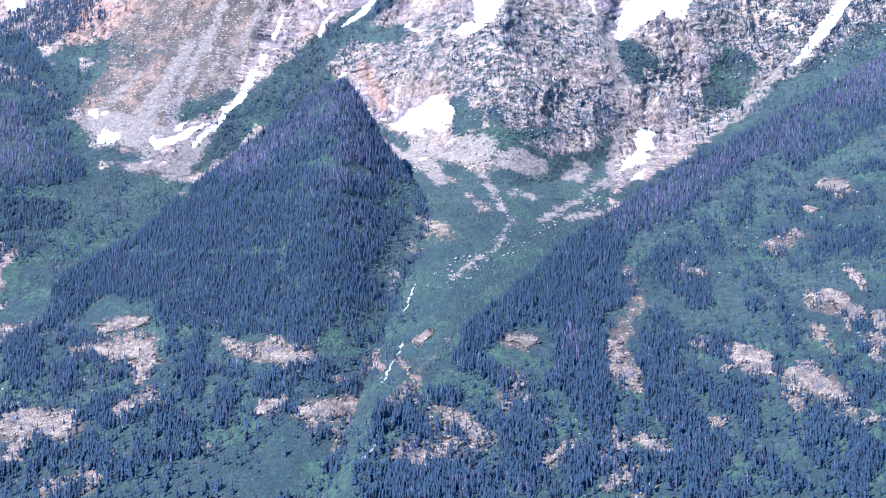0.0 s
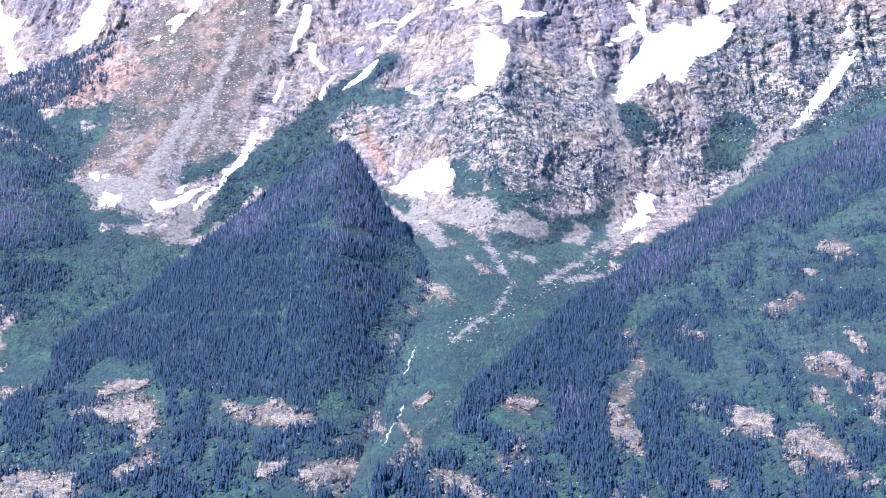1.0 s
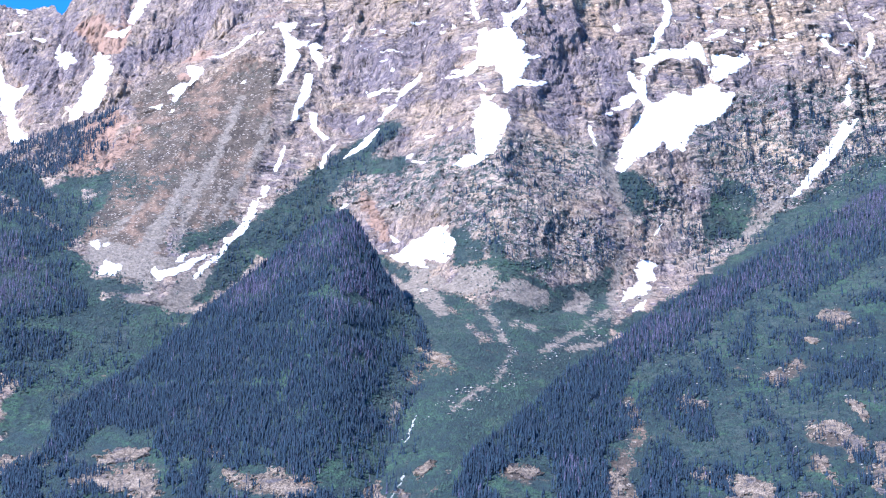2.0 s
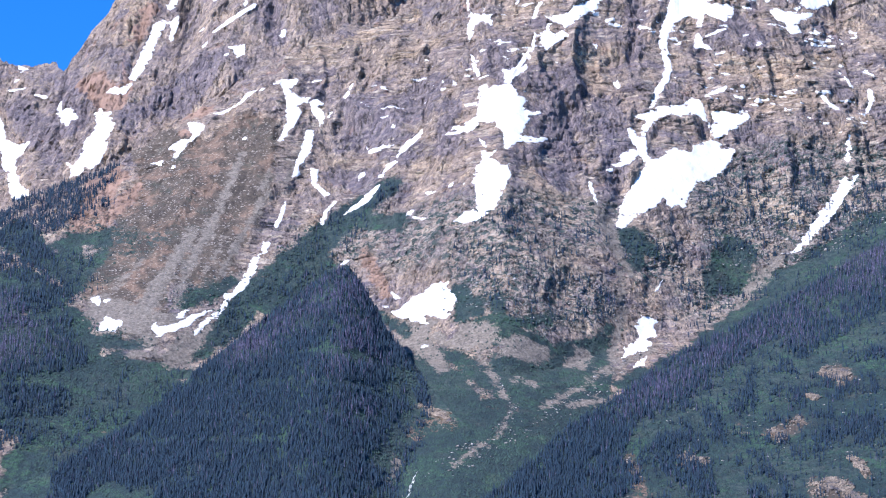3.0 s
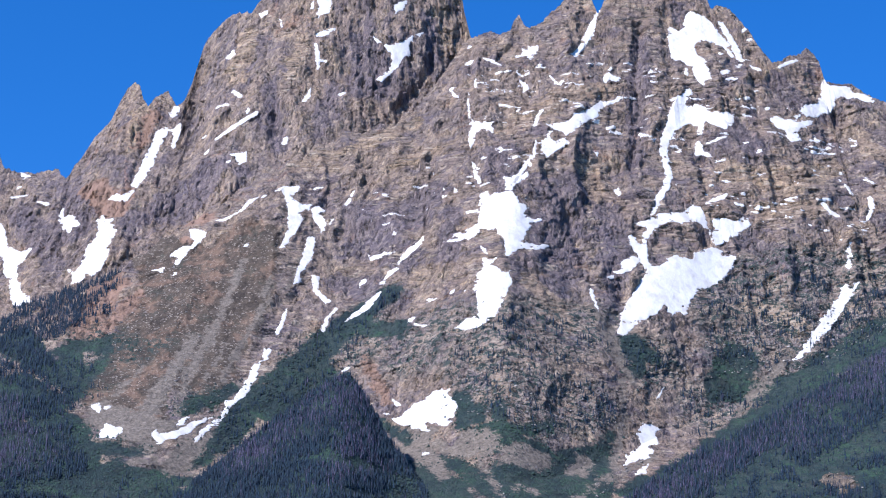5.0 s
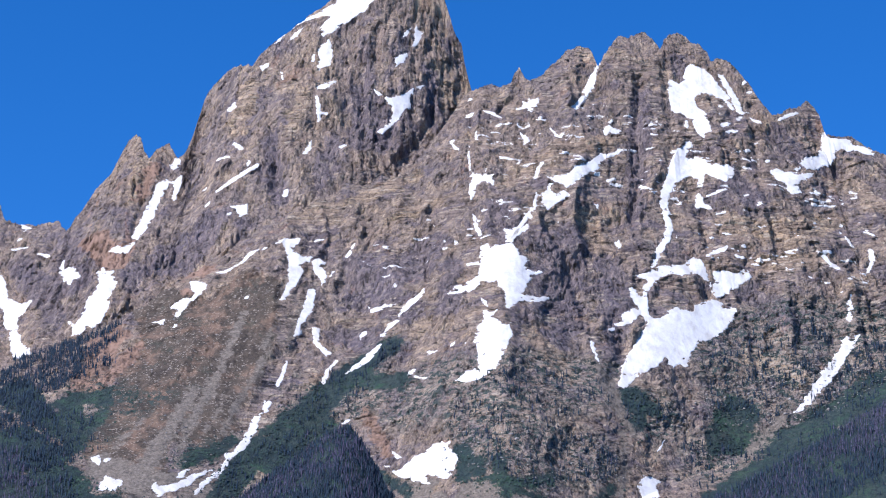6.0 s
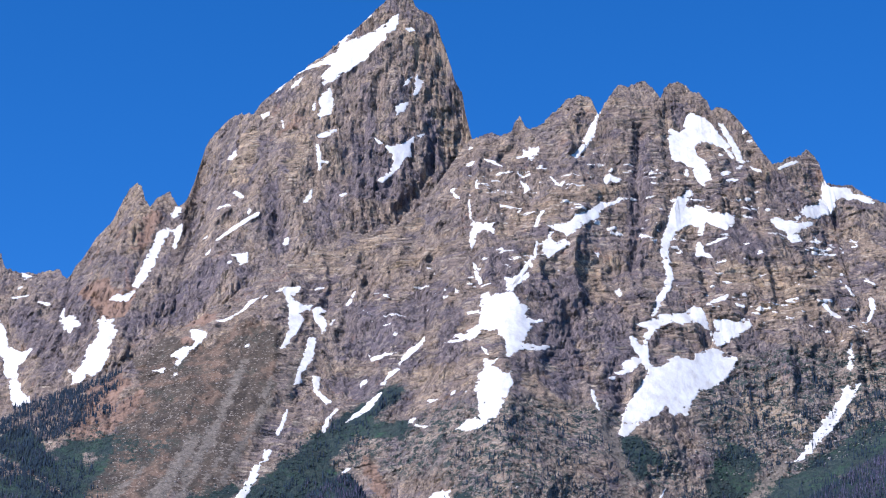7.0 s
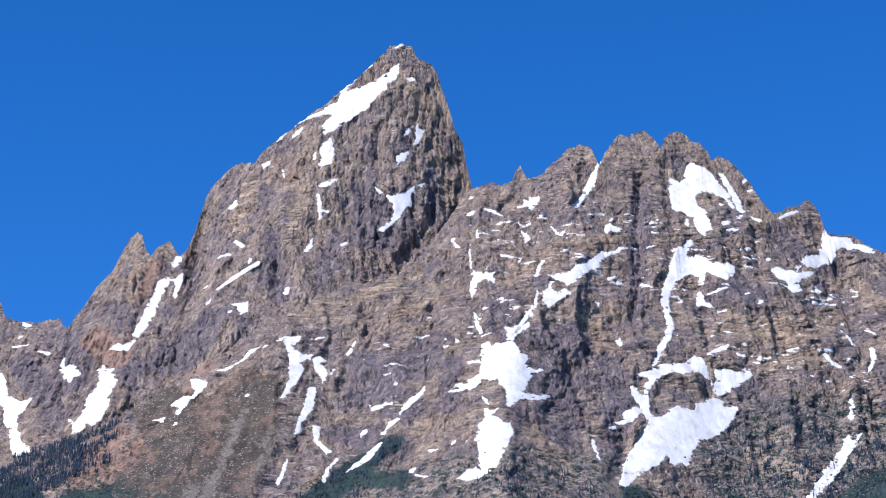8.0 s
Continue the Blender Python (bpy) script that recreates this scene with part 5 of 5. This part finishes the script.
WOODS = {"main": {}, "west": {}, "east": {}}
WOODS["main"]["dense"] = [[(-787, 755, 38), (-617, 723, 22)],
    [(-748, 661, 41), (-569, 664, 25)],
    [(-720, 589, 39), (-553, 597, 29)],
    [(-696, 523, 38), (-537, 545, 31)],
    [(-681, 467, 34), (-536, 476, 27)],
    [(-666, 413, 34), (-548, 419, 22)],
    [(-734, 844, 16), (-673, 890, 15), (-618, 930, 13), (-556, 973, 5)],
    [(-716, 799, 21), (-629, 868, 20), (-552, 939, 7)],
    [(-661, 797, 17), (-582, 866, 12)],
    [(-753, 893, 9), (-681, 914, 9), (-614, 950, 7)],
    [(-90, 904, 8), (-134, 850, 8)]]
WOODS["main"]["bare"] = [[(687, 1044, 15), (663, 934, 22), (558, 787, 18)],
    [(555, 802, 7), (452, 698, 7)]]
WOODS["main"]["sparse"] = [[(381, 648, 17), (542, 731, 21), (705, 823, 23)],
    [(-476, 421, 30), (-451, 479, 31), (-437, 520, 16)],
    [(-528, 700, 25), (-576, 761, 17)],
    [(39, 745, 33), (122, 680, 65), (216, 672, 41)],
    [(135, 789, 51), (224, 802, 34)],
    [(313, 769, 34)],
    [(467, 819, 44), (562, 852, 45), (656, 875, 45)],
    [(76, 795, 34), (164, 804, 42)],
    [(466, 875, 54), (581, 910, 63), (692, 910, 54)],
    [(-229, 736, 22), (-146, 828, 23)]]
WOODS["main"]["open"] = [[(511, 808, 44), (698, 824, 35)],
    [(407, 696, 43), (354, 635, 17)],
    [(-164, 829, 35), (-245, 713, 34)],
    [(470, 909, 45), (609, 910, 54), (706, 886, 45)],
    [(-689, 826, 17), (-605, 850, 26), (-524, 900, 9)]]
WOODS["main"]["dead"] = [[(-678, 601, 103), (-578, 574, 39)]]
WOODS["west"]["dense"] = [[(-143, 677, 11), (-205, 610, 21), (-268, 543, 21), (-327, 478, 20), (-383, 413, 18), (-462, 349, 11)],
    [(-142, 673, 9), (-142, 618, 26)],
    [(-204, 601, 18), (-111, 585, 20)],
    [(-253, 549, 25), (-98, 543, 15)],
    [(-293, 501, 29), (-96, 493, 21)],
    [(-331, 456, 29), (-97, 445, 21)],
    [(-375, 412, 26), (-101, 398, 22)],
    [(-410, 369, 25), (-113, 362, 20)],
    [(-465, 336, 14), (-105, 334, 24)],
    [(-332, 303, 20), (-135, 299, 20)],
    [(-159, 268, 14), (-239, 277, 12)],
    [(-434, 323, 15), (-482, 275, 9)]]
WOODS["west"]["dense"] += [[(-502, 251, 13), (-478, 259, 9), (-486, 221, 8)],
    [(-427, 221, 8), (-428, 199, 10)],
    [(-396, 228, 6), (-379, 213, 8)],
    [(-283, 255, 9), (-286, 218, 11), (-278, 190, 6)],
    [(-315, 287, 11), (-317, 264, 5)],
    [(-297, 156, 15), (-278, 149, 12), (-300, 136, 6)],
    [(-240, 190, 10), (-242, 162, 7)],
    [(-191, 203, 13), (-178, 196, 9), (-154, 217, 5)]]
WOODS["west"]["open"] = [[(-496, 192, 95), (-113, 155, 73)],
    [(-459, 73, 59), (-119, 73, 35)]]
WOODS["west"]["sparse"] = [[(-96, 294, 33), (-59, 375, 35), (-81, 249, 26)],
    [(-72, 547, 18), (-52, 500, 27), (-47, 441, 32), (-67, 383, 28)]]
WOODS["west"]["bare"] = [[(-415, 250, 9), (-351, 249, 17), (-337, 227, 13)],
    [(-459, 154, 22), (-415, 153, 16)],
    [(-195, 239, 10), (-155, 231, 8)],
    [(-138, 168, 9), (-96, 173, 14)],
    [(-203, 91, 30), (-157, 110, 36)]]
WOODS["west"]["dead"] = [[(-142, 650, 40), (-200, 590, 40), (-270, 530, 28)], [(-120, 570, 40), (-130, 500, 30)], [(-103, 430, 22)]]
WOODS["east"]["dense"] = [[(776, 825, 36), (642, 721, 32), (485, 615, 31), (396, 558, 30), (265, 456, 32), (185, 389, 30), (110, 318, 29), (48, 262, 19)],
    [(620, 646, 31), (467, 544, 15), (512, 574, 23)],
    [(218, 372, 27), (184, 320, 29)],
    [(161, 295, 42), (153, 213, 33), (159, 158, 20)],
    [(251, 273, 22), (238, 192, 21), (273, 119, 23), (257, 82, 17)],
    [(286, 364, 34), (299, 322, 20)],
    [(35, 255, 16), (22, 225, 9), (50, 215, 9)],
    [(-38, 156, 7), (-20, 137, 5)]]
WOODS["east"]["dense"] += [[(-42, 82, 14), (-8, 82, 14), (26, 82, 10), (49, 88, 9)],
    [(87, 157, 6), (86, 131, 9), (78, 100, 5)],
    [(153, 151, 13), (162, 132, 6)],
    [(278, 214, 12), (295, 172, 11), (322, 185, 12), (325, 145, 12)],
    [(327, 100, 12), (344, 88, 11)],
    [(400, 158, 12), (414, 145, 12), (384, 119, 9)],
    [(442, 119, 12), (410, 88, 9)],
    [(422, 363, 8), (454, 380, 11), (486, 397, 15), (528, 405, 18)],
    [(332, 428, 7), (332, 391, 8)],
    [(404, 495, 9), (375, 427, 8)]]
WOODS["east"]["dense"] += [[(398, 321, 8), (397, 289, 8), (396, 258, 5)],
    [(536, 584, 15), (607, 624, 18), (465, 534, 12)]]
WOODS["east"]["open"] = [[(-49, 118, 58), (438, 185, 122), (507, 424, 105)],
    [(254, 382, 69), (534, 520, 88)]]
WOODS["east"]["bare"] = [[(24, 147, 17), (-2, 157, 10)],
    [(200, 289, 10), (195, 220, 16), (211, 199, 9)],
    [(223, 355, 9), (251, 409, 13)],
    [(345, 232, 14), (357, 228, 11)],
    [(401, 206, 17), (422, 192, 12)],
    [(461, 308, 13), (474, 288, 8)],
    [(512, 493, 12)]]
WOODS["east"]["dead"] = [[(772, 813, 49), (572, 661, 47), (393, 547, 38), (225, 427, 28)],
    [(144, 256, 13)]]
WOODS["main"]["dense"] += [[(-684, 797, 20), (-598, 744, 14)], [(-661, 724, 19), (-568, 689, 12)], [(-655, 852, 15), (-608, 922, 9)]]
WOODS["west"]["bare"] += [[(-343, 432, 7)], [(-372, 408, 7), (-397, 391, 7)], [(-185, 403, 3), (-198, 386, 3)]]
WOODS["west"]["dense"] += [[(-130, 672, 10), (-112, 640, 14), (-90, 590, 15), (-60, 545, 14)]]
WOODS["main"]["sparse"] += [[(-103, 60, 25), (-90, 150, 25), (-75, 220, 25), (-50, 300, 25)]]
WOODS["main"]["sparse"] += [[(-187, 760, 22), (-268, 690, 24), (-334, 611, 21)], [(-384, 523, 20), (-430, 450, 22), (-490, 384, 21)], [(-129, 837, 18), (-215, 781, 22)]]
OUTCROPS_WEST = []
OUTCROPS_WEST.append([[(-417, 258, 6.6), (-381, 246, 9.1), (-356, 257, 13), (-331, 234, 9), (-345, 219, 7.7)]])
OUTCROPS_WEST.append([[(-379, 285, 6.6), (-356, 288, 8), (-402, 277, 5.3)]])
OUTCROPS_WEST.append([[(-475, 164, 17.4), (-448, 157, 18.6), (-415, 150, 16), (-406, 164, 6.2)], [(-452, 130, 8.5), (-461, 117, 9.7)]])
OUTCROPS_WEST.append([[(-408, 82, 7.1), (-386, 89, 5.9), (-369, 92, 4.8)]])
OUTCROPS_WEST.append([[(-369, 167, 7.4), (-345, 175, 6.2), (-326, 190, 5)]])
OUTCROPS_WEST.append([[(-249, 255, 5.2), (-222, 243, 5.1)], [(-196, 246, 11.6), (-168, 231, 11.4), (-152, 231, 5.1)]])
OUTCROPS_WEST.append([[(-123, 214, 3.8), (-103, 204, 3.8), (-87, 190, 2.5)]])
OUTCROPS_WEST.append([[(-150, 168, 6.8), (-126, 175, 10.5), (-102, 179, 13.7), (-84, 159, 7.4)], [(-137, 156, 4.9)], [(-111, 129, 5.4), (-101, 119, 4.8)]])
OUTCROPS_WEST.append([[(-83, 227, 4.5), (-72, 224, 4.5)]])
OUTCROPS_WEST.append([[(-267, 286, 5.3)]])
OUTCROPS_WEST.append([[(-250, 129, 4.2)]])
OUTCROPS_WEST.append([[(-518, 279, 6.7), (-500, 267, 4)], [(-471, 282, 4)]])
OUTCROPS_WEST.append([[(-200, 172, 3.7), (-176, 182, 3.7)]])
OUTCROPS_WEST.append([[(-362, 110, 3.6), (-344, 98, 3)]])
OUTCROPS_WEST.append([[(-28, 458, 4), (-10, 440, 6), (8, 424, 5)]])
OUTCROPS_MAIN = []
OUTCROPS_MAIN.append([[(-50, 238, 4), (-42, 224, 5), (-36, 211, 4)]])
OUTCROPS_MAIN.append([[(-80, 240, 3), (-73, 226, 5), (-66, 214, 3)]])
OUTCROPS_MAIN.append([[(-20, 268, 4), (-30, 250, 3)]])
OUTCROPS_EAST = []
OUTCROPS_EAST.append([[(-28, 245, 5), (-15, 238, 3.7)]])
OUTCROPS_EAST.append([[(-39, 190, 6.1), (-50, 168, 4.8)]])
OUTCROPS_EAST.append([[(4, 157, 11.9), (24, 147, 14.2), (39, 134, 8.8)]])
OUTCROPS_EAST.append([[(-37, 118, 9.3), (-14, 106, 8.1), (9, 125, 7)], [(23, 100, 5.2)]])
OUTCROPS_EAST.append([[(65, 205, 6.8), (86, 198, 3.7)], [(88, 177, 6), (99, 157, 9), (104, 144, 5.9)]])
OUTCROPS_EAST.append([[(93, 252, 8.8), (74, 255, 3.8)]])
OUTCROPS_EAST.append([[(102, 106, 5.8), (126, 119, 7.6), (143, 119, 6.4), (166, 112, 4.7)]])
OUTCROPS_EAST.append([[(181, 141, 5.9), (185, 122, 7.6)]])
OUTCROPS_EAST.append([[(208, 138, 5.3), (223, 121, 6.5), (236, 113, 4.7)]])
OUTCROPS_EAST.append([[(168, 82, 5.1), (181, 94, 8.6), (203, 82, 6.9)]])
OUTCROPS_EAST.append([[(192, 250, 6.4), (191, 220, 8.7), (209, 213, 9.3), (213, 192, 3.7)]])
OUTCROPS_EAST.append([[(295, 355, 7.5), (308, 354, 3.4)]])
OUTCROPS_EAST.append([[(292, 254, 5.7), (303, 243, 5.1)], [(318, 221, 5), (340, 239, 10.1), (357, 228, 10.7), (342, 217, 6.2)]])
OUTCROPS_EAST.append([[(381, 199, 9.9), (403, 213, 13.1), (418, 199, 11.7), (436, 178, 6.7)], [(381, 178, 5.5)]])
OUTCROPS_EAST.append([[(429, 313, 5.3), (462, 312, 9.9), (477, 296, 7.2), (463, 273, 3.9)]])
OUTCROPS_EAST.append([[(429, 265, 7.1), (436, 242, 5.1)]])
OUTCROPS_EAST.append([[(501, 492, 6.5), (515, 493, 9.4)]])
OUTCROPS_EAST.append([[(484, 235, 5), (494, 257, 7), (506, 288, 5.2)]])
OUTCROPS_EAST.append([[(460, 158, 4.8), (446, 151, 3.6)]])
OUTCROPS_EAST.append([[(411, 399, 4.2), (410, 381, 3.4)]])
OUTCROPS_EAST.append([[(441, 417, 4.9)], [(469, 452, 3.6)]])
OUTCROPS_EAST.append([[(487, 354, 4), (495, 336, 4)]])
OUTCROPS_EAST.append([[(288, 150, 4.2), (299, 158, 3)]])
CREEKS_MAIN = [
    [[(-34, 345, 1.2), (-37, 329, 1.2), (-40, 319, 1.2), (-46, 305, 1.0)]],
    [[(-47, 258, 1.2), (-53, 240, 1.3), (-60, 225, 1.3), (-68, 205, 1.1)]],
]
CREEKS_EAST = [
    [[(-72, 180, 1.2), (-69, 162, 1.4), (-66, 146, 1.4), (-71, 124, 1.5), (-80, 112, 1.3)]],
    [[(-87, 104, 1.3), (-92, 91, 1.4), (-98, 71, 1.4)]],
]
STREWN = {"main": {}, "east": {}, "west": {}}
STREWN["main"]["faces"] = [[(63, 678, 49), (146, 662, 57), (234, 675, 33)],
    [(368, 776, 35), (606, 841, 53), (710, 874, 36)],
    [(285, 575, 11), (150, 465, 15), (70, 398, 16), (11, 357, 14)]]
STREWN["main"]["valley"] = [[(48, 564, 2), (71, 521, 3), (92, 477, 4), (91, 461, 5), (77, 419, 6), (40, 392, 5), (-4, 367, 4), (-50, 310, 3)],
    [(262, 571, 4), (243, 551, 5), (194, 514, 4), (154, 472, 4), (107, 416, 4), (53, 378, 4), (4, 358, 3)]]
STREWN["main"]["slope"] = [[(-428, 946, 54), (-479, 818, 52)],
    [(-422, 783, 68), (-367, 682, 50)]]
STREWN["east"]["faces"] = [[(289, 382, 41), (520, 471, 57), (396, 258, 58), (459, 257, 45)],
    [(9, 144, 47), (183, 107, 46)]]
STREWN["west"]["faces"] = [[(-432, 192, 76), (-181, 224, 57)],
    [(-93, 233, 26), (-111, 135, 30)]]
SCRAPS = [[(112, 1394, 88.1), (268, 1391, 107.5), (416, 1310, 106.2), (573, 1320, 87.5), (712, 1217, 67.2)], [(450, 1151, 56.4), (687, 1082, 56.0)], [(106, 1178, 55.8), (-89, 1098, 55.8)], [(530, 1478, 39.9)]]

for k, strokes in enumerate(OUTCROPS_WEST):
    outcrop(strokes, *west, "tan and grey weathered rock outcrop in a mountain meadow", 300 + k)
for k, strokes in enumerate(OUTCROPS_MAIN):
    outcrop(strokes, *main, "tan and grey weathered rock outcrop beside a creek gully", 320 + k)
for k, strokes in enumerate(OUTCROPS_EAST):
    outcrop(strokes, *east, "tan and grey weathered rock outcrop on a wooded slope", 340 + k)
for k, strokes in enumerate(CREEKS_MAIN):
    creek(strokes, *main, 500 + k)
for k, strokes in enumerate(CREEKS_EAST):
    creek(strokes, *east, 510 + k)
snow_scraps("snow_scraps", "small scraps of old snow on rock ledges", *main, SCRAPS, 400)
boulders("boulders_main", "pale boulders strewn over the mountain slope", *main, 40000, STREWN["main"]["faces"], 81, 0.7, 3.4)
boulders("boulders_valley", "pale boulders strewn along a mountain creek", *main, 60000, STREWN["main"]["valley"], 85, 0.7, 2.8, 5)
boulders("boulders_scree", "pale boulders strewn over the scree", *main, 14000, STREWN["main"]["slope"], 84, 0.6, 2.6)
boulders("boulders_west", "pale boulders strewn over the meadow", *west, 1500, STREWN["west"]["faces"], 82, 0.5, 2.2)
boulders("boulders_east", "pale boulders strewn over the meadow", *east, 2500, STREWN["east"]["faces"], 83, 0.5, 2.2)
shrubs("shrubs_main", "dark green low shrubs on the mountain slope", *main, 130000, MASKS["main"]["grass"], 91, 1.2, 3.2, MASKS["main"]["talus"])
shrubs("shrubs_gully", "dark green low shrubs in the creek gully", *(m[:220, 337:456] for m in main), 16000, MASKS["main"]["grass"], 94, 1.0, 2.8, MASKS["main"]["talus"])
shrubs("shrubs_west", "dark green low shrubs on the spur and meadows", *west, 34000, MASKS["west"]["grass"], 92, 1.0, 2.8)
shrubs("shrubs_east", "dark green low shrubs on the wooded slope", *east, 42000, MASKS["east"]["grass"], 93, 1.0, 2.8)
grow("conifer_wood", "conifer wood on a mountain shoulder, partly dead", main, 170000, 71, WOODS["main"], 6, 14)
grow("conifer_forest_west", "dense conifer forest with grey dead trees", west, 115000, 72, WOODS["west"], 6, 12, (-600, 100, 150))
grow("conifer_forest_east", "dense conifer forest with grey dead trees", east, 110000, 73, WOODS["east"], 6, 12.5, (-100, 600, 150))
